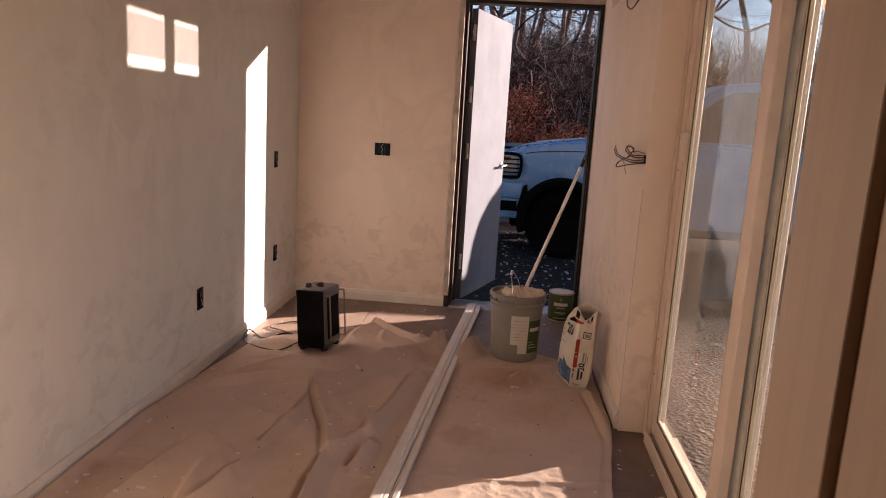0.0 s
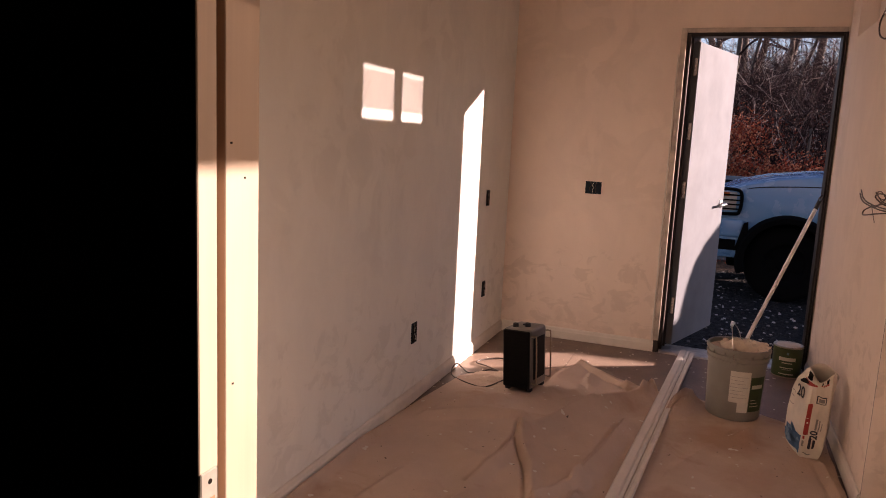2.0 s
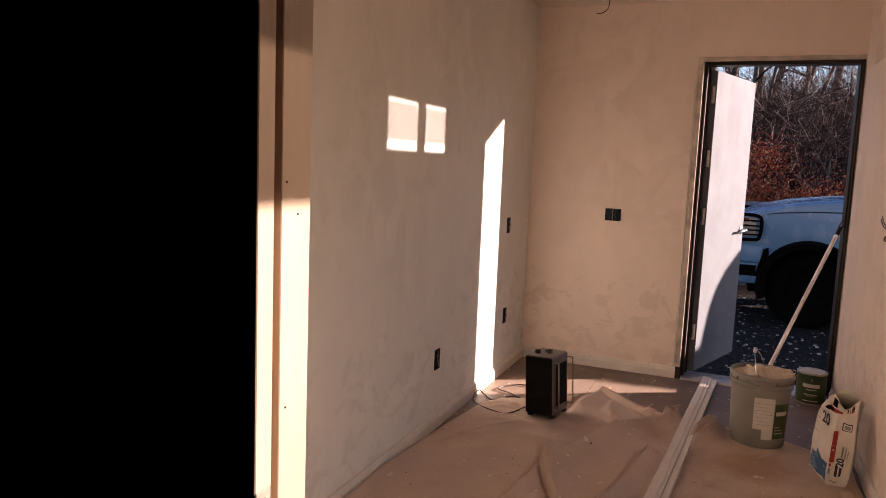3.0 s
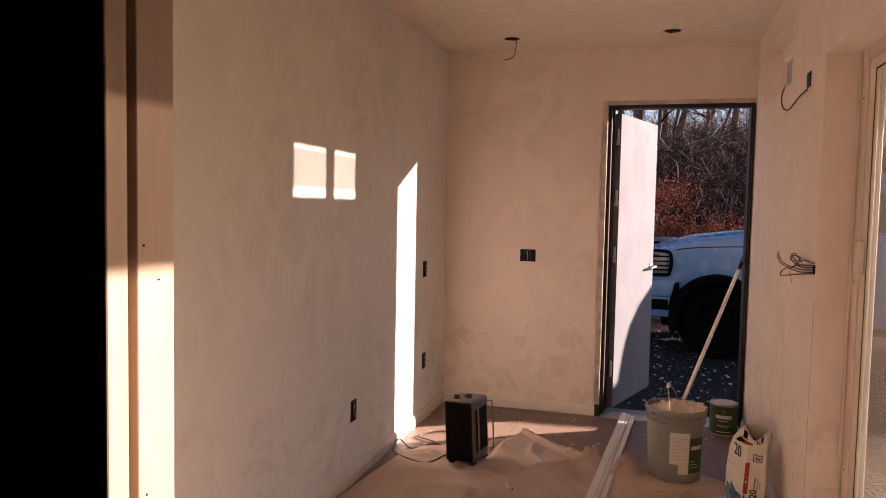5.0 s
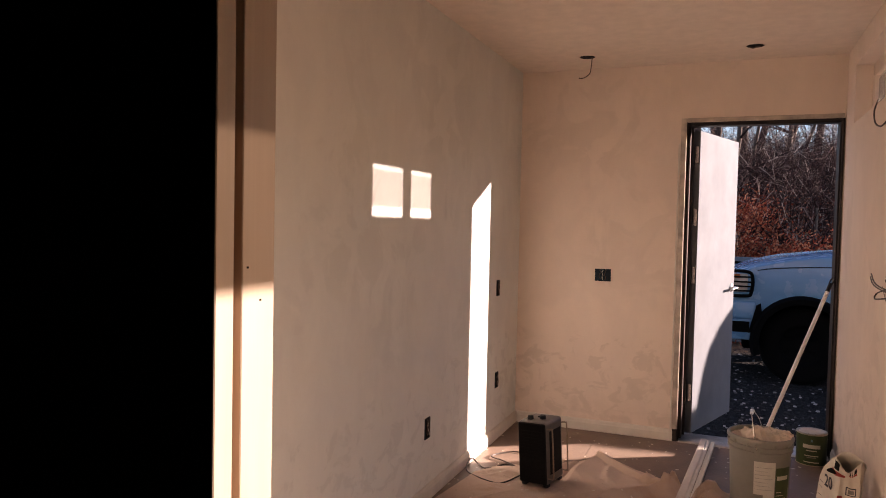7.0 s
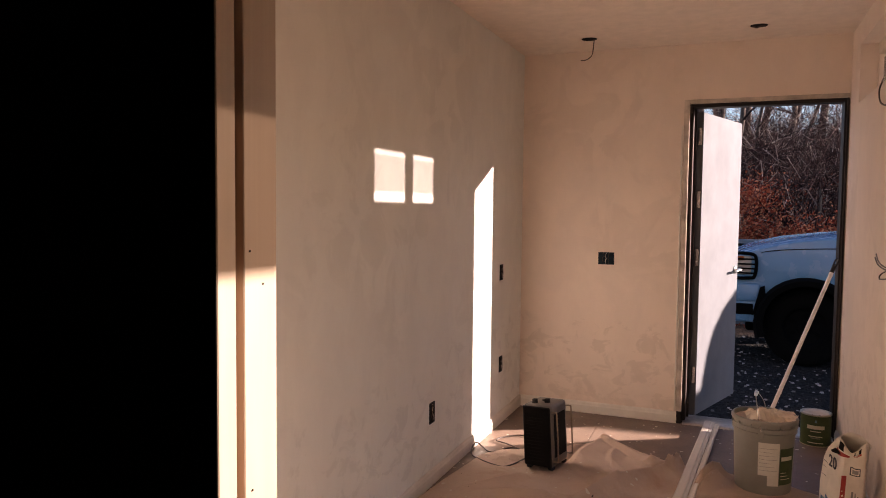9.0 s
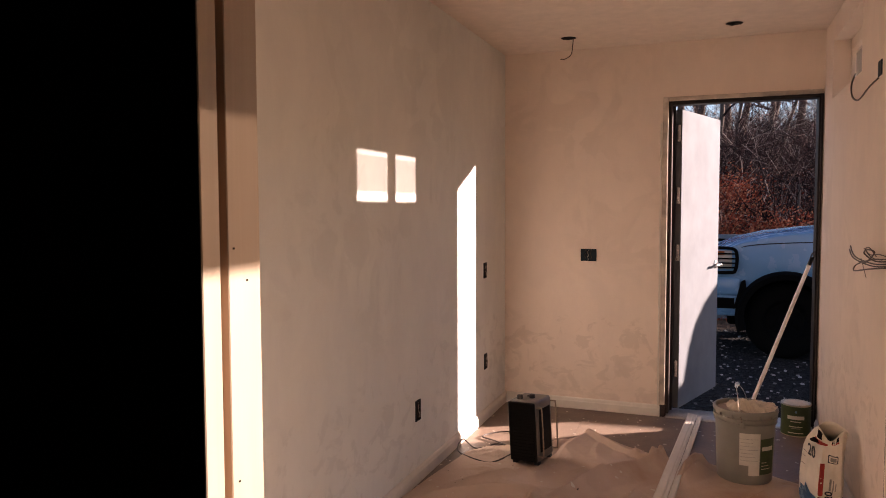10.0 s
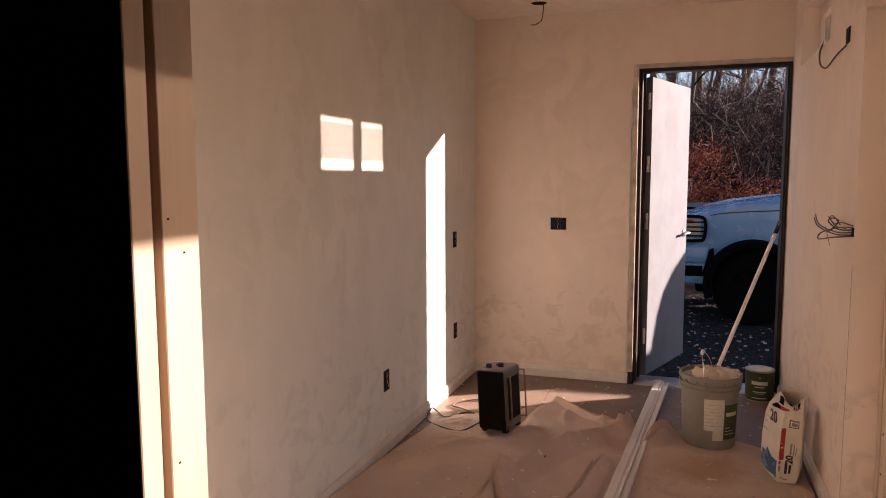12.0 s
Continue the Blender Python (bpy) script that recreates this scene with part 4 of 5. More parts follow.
def bucket():
    e = thing("plastic_bucket", pose(1.545, 4.42, 0.010), "grey plastic bucket with torn label, liner spilling over the rim", "bucket")
    tp = 0.038
    part("shell", lathe([(0.0, 0.0), (0.126, 0.0), (0.130, 0.006), (0.1415, 0.29), (0.1415, 0.295), (0.150, 0.297), (0.150, 0.303), (0.1435, 0.306), (0.1435, 0.318), (0.1525, 0.320), (0.1525, 0.328), (0.145, 0.331),
                         (0.145, 0.345), (0.154, 0.347), (0.155, 0.358), (0.150, 0.366), (0.142, 0.366), (0.139, 0.355), (0.126, 0.02), (0.0, 0.02)], 56), M_BUCKET, e, smooth=True)
    for i in range(14):
        a = 2 * math.pi * i / 14
        part("rim_rib", box(-0.0015, 0.0015, 0.1445, 0.1535, 0.331, 0.346), M_BUCKET, e, m=pose(0, 0, 0, 0, 0, math.degrees(a)))
    # Shade under the liner, put in as a tan disc.
    part("compound", lathe([(0.0, 0.352), (0.07, 0.350), (0.141, 0.345)], 40), M_CLOTH, e, "tan disc that stands for the shade under the liner", smooth=True)
    bm = bmesh.new()
    n, rings = 72, []
    for k in range(16):
        ring = []
        for i in range(n):
            a = 2 * math.pi * i / n
            ca, sa = math.cos(a), math.sin(a)
            reach = 0.112 + 0.022 * noise.noise(Vector((ca * 2.3, sa * 2.3, 5))) + 0.03 * max(0.0, math.cos(a - radians(25)))
            r = reach * k / 15
            x, y = 0.018 + r * ca, r * sa
            peak = max(0.0, 1 - math.hypot(x + 0.02, y + 0.05) / 0.055) ** 1.4
            fold = noise.ridged_multi_fractal(Vector((x * 17, y * 17, 3)), 1.0, 2.1, 3, 1.0, 2.0)
            z = 0.364 + 0.022 * (fold - 0.7) + 0.046 * peak - 0.010 * (k / 15) ** 4
            ring.append(bm.verts.new((x, y, z)))
        rings.append(ring)
    for p, q in zip(rings, rings[1:]):
        for i in range(n):
            bm.faces.new((p[i], p[(i + 1) % n], q[(i + 1) % n], q[i]))
    bmesh.ops.remove_doubles(bm, verts=bm.verts, dist=1e-5)
    part("liner", bm, M_COMPOUND, e, "crumpled cream plastic liner", smooth=False)
    arc = smooth_path([(-0.02, -0.153, 0.312), (-0.035, -0.13, 0.40), (-0.045, -0.05, 0.468), (-0.035, 0.03, 0.465), (0.0, 0.12, 0.40), (0.02, 0.153, 0.312)], 6)
    handle = part("bail", tube(arc, 0.0024, 7), M_CHROME, e, "thin wire bail", smooth=True)
    part("grip", tube([(-0.045, -0.045, 0.471), (-0.042, 0.0, 0.474), (-0.036, 0.03, 0.465)], 0.009, 10), M_POLE, handle, "white plastic grip", smooth=True)
    part("bail_ear", box(-0.032, -0.008, -0.158, -0.150, 0.285, 0.318, 0.003), M_BUCKET, e)
    part("paper_label", label_patch(0.1325, -102, -62, 0.10, 0.262, tp), M_PAPER, e, "torn pale paper label")
    part("green_label", label_patch(0.1335, -61, -24, 0.055, 0.235, tp), M_GREEN, e, "green printed label")
    part("label_tail", label_patch(0.1328, -84, -62, 0.05, 0.10, tp), M_PAPER, e, "torn tail of the label")
    for k in range(7):
        part("print_bar", label_patch(0.1332, -100, -66 - 5 * (k % 3), 0.125 + k * 0.018, 0.1265 + k * 0.018, tp), M_GREY_PRINT, e)
    part("logo_bar", label_patch(0.1342, -58, -30, 0.175, 0.195, tp), M_PAPER, e, "pale printed mark")
    for k in range(3):
        part("print_bar", label_patch(0.1342, -58, -34 - 6 * k, 0.082 + k * 0.016, 0.085 + k * 0.016, tp), M_PAPER, e)
    return e


bucket()


def paint_can():
    e = thing("paint_can", pose(1.865, 5.305, 0.001), "green gallon paint can with a pale lid, on the bare floor", "paint can")
    part("drum", lathe([(0.0, 0.0), (0.080, 0.0), (0.083, 0.004), (0.083, 0.186), (0.0, 0.186)], 40), M_GREEN, e, smooth=True)
    part("rim", lathe([(0.0835, 0.182), (0.0855, 0.184), (0.0855, 0.191), (0.080, 0.193), (0.070, 0.188), (0.070, 0.183)], 40), M_CANMETAL, e, "tin rim", smooth=True)
    part("lid", lathe([(0.0, 0.188), (0.05, 0.188), (0.056, 0.191), (0.067, 0.191), (0.0695, 0.187)], 40), M_COMPOUND, e, "pale paint-smeared lid", smooth=True)
    part("bottom_rim", lathe([(0.0835, 0.001), (0.0845, 0.004), (0.0835, 0.007)], 40), M_CANMETAL, e, "tin seam", smooth=True)
    part("logo_bar", label_patch(0.0838, -128, -62, 0.106, 0.128), M_PAPER, e, "pale printed mark")
    part("logo_dot", label_patch(0.0838, -99, -91, 0.145, 0.160), M_BLUE2, e)
    for k, (z, a) in enumerate(((0.090, 20), (0.060, 26), (0.050, 18), (0.022, 30))):
        part("print_bar", label_patch(0.0838, -95 - a, -95 + a, z, z + 0.005), M_PAPER if k != 2 else M_GREY_PRINT, e)
    part("bail", tube(smooth_path([(-0.085, 0, 0.15), (-0.06, 0.06, 0.14), (0.0, 0.09, 0.13), (0.06, 0.06, 0.14), (0.085, 0, 0.15)], 6), 0.0018, 6), M_CANMETAL, e, "wire bail", smooth=True)
    return e


paint_can()


SACK_FRONT = ((-1.0, -0.087, 0.110), (-0.12, -0.040, -0.090), (1.0, 0.050, -0.100))
SACK_BACK = ((-1.0, -0.087, 0.110), (0.10, 0.088, 0.095), (1.0, 0.050, -0.100))


def sack_outline(u, back):
    """Block cross-section with softened corners: one side face, one end face, two hidden ones."""
    rows = SACK_BACK if back else SACK_FRONT
    us = [r[0] for r in rows]
    x = y = 0.0
    for k in (-0.10, -0.05, 0.0, 0.05, 0.10):
        w = max(-1.0, min(1.0, u + k))
        x += float(np.interp(w, us, [r[1] for r in rows])) / 5
        y += float(np.interp(w, us, [r[2] for r in rows])) / 5
    return x, y


def bag_point(u, v, lift=0.0, back=False):
    """A point of the sack: u round its two visible faces, v from foot to top."""
    x, y = sack_outline(u, back)
    swell = float(np.interp(v, (0, 0.05, 0.16, 0.42, 0.74, 0.9, 1.0), (0.80, 0.92, 1.02, 1.05, 0.97, 0.92, 0.88)))
    side = -1 if back else 1
    crumple = 0.007 * noise.noise(Vector((u * 3.2 + (9 if back else 0), v * 7, 1))) + 0.006 * (noise.ridged_multi_fractal(Vector((u * 2.4, v * 6 + (5 if back else 0), 4)), 1.0, 2.0, 2, 1.0, 2.0) - 0.8)
    crumple *= 1 - abs(u) ** 8
    d = math.hypot(x, y)
    k = swell + (crumple + lift) / d
    pinch = max(0.0, (v - 0.72) / 0.28)
    x, y = x * k, y * k * (1 - 0.62 * pinch)
    x += 0.016 * v + 0.010 * pinch
    z = 0.378 * v + 0.006 * noise.noise(Vector((u * 4, 8 if back else 0, v * 5))) * (1 - abs(u) ** 8)
    if v > 0.86:
        t = (v - 0.86) / 0.14
        z += t * (0.026 * math.cos(u * 4.4 + 1.9) - 0.016 * max(0.0, u) + (0.010 if back else -0.006) * (1 - abs(u) ** 8))
    return Vector((x, y, z))


def bag_patch(u0, u1, v0, v1, lift=0.0, n=10):
    bm = bmesh.new()
    grid = [[bm.verts.new(bag_point(u0 + (u1 - u0) * i / n, v0 + (v1 - v0) * j / n, lift)) for j in range(n + 1)] for i in range(n + 1)]
    for i in range(n):
        for j in range(n):
            bm.faces.new((grid[i][j], grid[i + 1][j], grid[i + 1][j + 1], grid[i][j + 1]))
    return bm


def bag():
    """A stout paper sack, torn open on top."""
    e = thing("powder_bag", pose(1.856, 4.06, 0.008), "torn-open white paper bag with red and blue print", "bag")
    bm = bmesh.new()
    us = [math.sin(math.radians(-90 + 180 * i / 26)) for i in range(27)]
    rows = []
    for k in range(31):
        v = k / 30
        rows.append([bm.verts.new(bag_point(u, v)) for u in us] + [bm.verts.new(bag_point(u, v, back=True)) for u in us[::-1][1:-1]])
    n = len(rows[0])
    for a, c in zip(rows, rows[1:]):
        for i in range(n):
            bm.faces.new((a[i], a[(i + 1) % n], c[(i + 1) % n], c[i]))
    bm.faces.new(rows[0][::-1])
    sack = part("sack", bm, M_BAG, e, smooth=True)
    sol = sack.modifiers.new("paper", "SOLIDIFY")
    sol.thickness, sol.offset = 0.0012, -1
    part("contents", lathe([(0.0, 0.345), (0.03, 0.342), (0.045, 0.332)], 16), M_HOLE, e, "dark torn opening", m=pose(-0.012, 0, 0))
    for u0, u1, v0, v1, mat, name in ((-0.05, 0.17, 0.30, 0.68, M_RED, "red_stripe"), (-0.55, 0.22, 0.865, 0.905, M_RED, "red_stripe"), (0.30, 0.80, 0.70, 0.775, M_INK, "print_frame"),
                                      (-0.05, 0.05, 0.245, 0.285, M_RED, "red_mark"), (-0.05, 0.05, 0.16, 0.225, M_GREY_PRINT, "print_bar"),
                                      (0.25, 0.37, 0.14, 0.265, M_INK, "print_bar"), (0.43, 0.55, 0.14, 0.265, M_INK, "print_bar"), (0.43, 0.52, 0.375, 0.51, M_GREY_PRINT, "print_bar"),
                                      (0.58, 0.63, 0.36, 0.50, M_GREY_PRINT, "print_bar"), (0.69, 0.73, 0.38, 0.47, M_GREY_PRINT, "print_bar"), (0.05, 0.45, 0.06, 0.075, M_GREY_PRINT, "print_bar"),
                                      (-0.94, -0.70, 0.52, 0.526, M_INK, "ruled_line"), (-0.92, -0.76, 0.62, 0.626, M_INK, "ruled_line"), (-0.92, -0.70, 0.69, 0.696, M_INK, "ruled_line"),
                                      (-0.42, -0.10, 0.915, 0.985, M_HOLE, "torn_opening"), (0.42, 0.78, 0.915, 0.975, M_HOLE, "torn_opening"), (0.40, 0.80, 0.895, 0.914, M_RED, "red_stripe")):
        part(name, bag_patch(u0, u1, v0, v1, 0.0012), mat, e)
    part("print_frame_inner", bag_patch(0.35, 0.75, 0.709, 0.766, 0.0018), M_BAG, e)
    part("print_bar", bag_patch(0.40, 0.70, 0.72, 0.755, 0.0024), M_GREY_PRINT, e)
    rng = random.Random(8)
    for k in range(22):
        u, v = rng.uniform(-0.85, -0.24), rng.uniform(0.08, 0.36)
        if v > 0.22 and u < -0.6:
            v -= 0.12
        s, a = rng.uniform(0.10, 0.20), rng.random() * 6.28
        bm2 = bmesh.new()
        tri = [bag_point(max(-0.92, min(-0.14, u + s * math.cos(a + q))), max(0.03, v + s * 0.42 * math.sin(a + q)), 0.0030 + 0.0003 * k) for q in (0, 2.1, 4.2)]
        bm2.faces.new([bm2.verts.new(p) for p in tri])
        part("blue_triangle", bm2, M_BLUE if k % 3 else M_BLUE2, e)
    part("blue_panel", bag_patch(-0.90, -0.14, 0.05, 0.27, 0.0014), M_BLUE, e, "blue printed panel")
    for txt, size, u, v, rot in (("20", 0.074, -0.46, 0.70, 0), ("20", 0.040, 0.42, 0.275, 90)):
        cu = bpy.data.curves.new("number", "FONT")
        cu.body, cu.size, cu.extrude, cu.offset, cu.align_x = txt, size, 0.0003, 0.0012, "CENTER" if rot == 0 else "LEFT"
        ob = new("number", cu)
        cu.materials.append(M_INK)
        p, q = bag_point(u - 0.1, v + 0.05), bag_point(u + 0.1, v + 0.05)
        at = bag_point(u, v, 0.006)
        turn = math.degrees(math.atan2(q.y - p.y, q.x - p.x))
        ob.matrix_basis = pose(at.x, at.y - 0.002, at.z, 90, 0, turn) @ pose(0.014 if rot else 0, 0, 0, 0, 0, rot)
        ob.parent = e
    return e


bag()


def pole():
    a, b = Vector((1.505, 4.875, 0.012)), Vector((1.925, 5.335, 1.045))
    d = (b - a).normalized()
    e = thing("extension_pole", pose(0, 0, 0), "white pole with black hanging tip leaning on door frame", "pole")
    part("shaft", tube([a, b], 0.0115, 14), M_POLE, e, smooth=True)
    part("grip", tube([b - d * 0.02, b + d * 0.035], 0.0125, 12), M_GRIP, e, "black rubber collar", smooth=True)
    side = Vector((0.0, 0.0, 1.0)).cross(d).normalized()
    loop = [b + d * (0.052 + 0.026 * math.cos(t)) + side * 0.012 * math.sin(t) for t in [2 * math.pi * i / 16 for i in range(16)]]
    part("hanging_loop", tube(loop, 0.004, 6, closed=True), M_GRIP, e, "black hanging loop", smooth=True)
    return e


pole()


# ---- outside ----
def ground_height(x, y):
    bank = max(0.0, min(1.0, (y - 11.5) / 5.5))
    z = GROUND + 2.0 * bank * bank * (3 - 2 * bank) + max(0, min(y, 34) - 16) * 0.135
    return z + 0.05 * noise.noise(Vector((x * 0.6, y * 0.6, 0))) * min(1, max(0, (y - 6.5) / 2))


def ground():
    xs = [-400, -120, -50, -25] + [-15 + i * 0.75 for i in range(54)] + [32, 60, 130, 400]
    ys = [-400, -120, -40, -15, -5, 0] + [2 + i * 0.6 for i in range(50)] + [40, 60, 130, 400]
    verts = [(x, y, ground_height(x, min(y, 40))) for x in xs for y in ys]
    n = len(ys)
    faces = [(i * n + j, (i + 1) * n + j, (i + 1) * n + j + 1, i * n + j + 1) for i in range(len(xs) - 1) for j in range(n - 1)]
    return tagged(raw_mesh("ground", verts, faces, M_GROUND, smooth=True), "gravel yard rising to a leafy bank, its shaded part coloured dark", "ground", kind="structure")


ground()


def prisms(segs, sides=3):
    """Tapered sticks: rows of start, end, start radius, end radius."""
    verts, faces = [], []
    for p, q, r0, r1 in segs:
        d = (q - p)
        if d.length < 1e-6:
            continue
        d.normalize()
        s = d.orthogonal().normalized()
        u = d.cross(s)
        b = len(verts)
        for c, r in ((p, r0), (q, r1)):
            for k in range(sides):
                a = 2 * math.pi * k / sides
                verts.append(c + r * (math.cos(a) * s + math.sin(a) * u))
        for k in range(sides):
            faces.append((b + k, b + (k + 1) % sides, b + sides + (k + 1) % sides, b + sides + k))
    return verts, faces


def grow(rng, p, d, length, r, depth, segs, bend=0.35, kids=3, droop=0.0):
    """A crooked branch with side twigs."""
    n = 6 if depth > 1 else 4
    for i in range(n):
        d = (d + Vector((rng.gauss(0, bend), rng.gauss(0, bend), rng.gauss(0, bend) - droop)) * 0.45).normalized()
        q = p + d * (length / n)
        r1 = r * (0.80 if depth else 0.6)
        segs.append((p.copy(), q.copy(), r, r1))
        if depth and i % 2 == 1:
            for _ in range(kids if i == n - 1 else kids - 1):
                side = (d + Vector((rng.gauss(0, 0.8), rng.gauss(0, 0.8), rng.gauss(0.1, 0.6)))).normalized()
                grow(rng, q, side, length * rng.uniform(0.4, 0.65), r1 * 0.6, depth - 1, segs, bend, kids, droop)
        p, r = q, r1


def thicket():
    rng = random.Random(11)
    segs = []
    for k in range(1250):
        y = rng.uniform(13.4, 28.0)
        x = 2.0 + (y - 8) * 0.06 + rng.uniform(-1, 1) * (0.9 + (y - 8) * 0.11)
        if k >= 680:  # the stretch seen past the patio door
            x = 1.2 + y * rng.uniform(0.22, 0.62)
        base = Vector((x, y, ground_height(x, y) - 0.05))
        for _ in range(rng.randint(2, 4)):
            d = Vector((rng.gauss(0, 0.35), rng.gauss(0, 0.35), 1)).normalized()
            grow(rng, base, d, rng.uniform(0.9, 2.3) * (1.15 - 0.02 * (y - 13)), rng.uniform(0.008, 0.019), 2 if rng.random() < 0.65 else 1, segs, 0.95, 2, 0.06)
    v, f = prisms(segs)
    return tagged(raw_mesh("thicket", v, f, M_TWIG), "tangled leafless brown brambles and saplings on the bank", "thicket", kind="stuff")


thicket()


def leaf_litter():
    rng = random.Random(21)
    verts, faces = [], []
    for k in range(34000):
        y = rng.uniform(11.0, 17)
        x = 2.0 + (rng.random() - 0.5) * (2.6 + (y - 8) * 0.35)
        z = ground_height(x, y) + rng.random() ** 3 * 0.35
        if k % 3 == 0:
            cx, cy, cz, s = ((1.35, 13.0, 0.75, 0.35), (2.7, 13.0, 0.6, 0.35), (1.45, 13.6, 1.35, 0.32), (2.2, 13.0, 0.6, 0.4))[(k // 3) % 4]
            x, y, z = rng.gauss(cx, s), rng.gauss(cy, s * 0.6), rng.gauss(cz + 0.25, s * 0.55)
        a = Vector((rng.gauss(0, 1), rng.gauss(0, 1), rng.gauss(0, 1))).normalized()
        b = a.orthogonal().normalized()
        c = a.cross(b)
        s = rng.uniform(0.012, 0.034)
        p, n0 = Vector((x, y, z)), len(verts)
        verts += [p - b * s, p + c * s * 0.5 + a * s * 0.25, p + b * s, p - c * s * 0.5 + a * s * 0.25]
        faces += [(n0, n0 + 1, n0 + 2), (n0, n0 + 2, n0 + 3)]
    return tagged(raw_mesh("leaf_litter", verts, faces, M_LEAF), "sunlit red-brown dead leaves over the bank", "leaves", kind="stuff")


leaf_litter()


def bare_tree(x, y, height, r, seed):
    rng = random.Random(seed)
    e = thing("bare_tree", pose(x, y, ground_height(x, y) - 0.1), "leafless grey-brown tree on the wooded bank", "tree", "trees on the bank")
    trunk, crown = [], []
    p, d, rr = Vector((0, 0, 0)), Vector((rng.gauss(0, 0.12), rng.gauss(0, 0.1), 1)).normalized(), r
    n = 9
    for i in range(n):
        d = (d + Vector((rng.gauss(0, 0.1), rng.gauss(0, 0.1), 0.04))).normalized()
        q = p + d * height / n
        trunk.append((p.copy(), q.copy(), rr, rr * 0.87))
        if i >= 1:
            for _ in range(2):
                side = Vector((rng.gauss(0, 1), rng.gauss(0, 0.7), rng.uniform(0.0, 0.9))).normalized()
                grow(rng, q, side, height * rng.uniform(0.22, 0.4), rr * 0.42, 2, crown, 0.4, 2)
        p, rr = q, rr * 0.87
    v, f = prisms(trunk, 8)
    raw_mesh("trunk", v, f, M_BARK, e, True)
    v, f = prisms(crown, 4)
    raw_mesh("crown", v, f, M_TWIG, e)
    return e


for k, (x, y, hgt, r) in enumerate(((0.9, 19.0, 7.5, 0.10), (1.5, 21.5, 8.5, 0.12), (2.5, 20.0, 7.0, 0.08), (3.4, 22.5, 9.0, 0.12), (4.2, 18.8, 6.5, 0.08), (0.2, 23.5, 9.0, 0.13), (2.0, 25.5, 9.0, 0.12), (4.8, 25.0, 9.5, 0.13),
                                    (3.0, 28.0, 9.0, 0.13), (0.9, 28.5, 10.0, 0.14), (5.6, 29.0, 10.0, 0.14), (1.7, 17.6, 5.5, 0.05), (-0.6, 20.5, 8.0, 0.1), (1.2, 15.6, 5.2, 0.07), (3.6, 16.2, 5.6, 0.07), (2.6, 17.0, 5.0, 0.05),
                                    (5.6, 17.5, 7.0, 0.09), (7.0, 18.5, 7.5, 0.10), (6.3, 21.0, 8.5, 0.12), (8.4, 21.5, 8.5, 0.12), (9.6, 19.0, 7.0, 0.09), (7.8, 25.0, 9.5, 0.13), (10.8, 24.0, 9.0, 0.12))):
    bare_tree(x, y, hgt, r, 100 + k)


def gravel():
    rng = random.Random(31)
    verts, faces = [], []
    for _ in range(2600):
        y = 5.75 + rng.random() ** 1.4 * 4.5
        x = rng.uniform(0.9, 2.4 + (y - 5.5) * 0.25)
        z, s = ground_height(x, y), rng.uniform(0.006, 0.02)
        n0 = len(verts)
        ring = [rng.uniform(0.7, 1.2) * s for _ in range(5)]
        a0 = rng.random() * 6.28
        for zz, k in ((-0.2, 1.0), (0.55, 0.75)):
            for i in range(5):
                a = a0 + i * 1.2566
                verts.append((x + ring[i] * k * math.cos(a), y + ring[i] * k * math.sin(a), z + s * zz))
        for i in range(5):
            faces.append((n0 + i, n0 + (i + 1) % 5, n0 + 5 + (i + 1) % 5, n0 + 5 + i))
        faces.append(tuple(n0 + 5 + i for i in range(5)))
    return tagged(raw_mesh("gravel", verts, faces, M_STONE), "loose gravel and leaf scraps, coloured dark for the yard shade", "gravel", kind="stuff")


gravel()


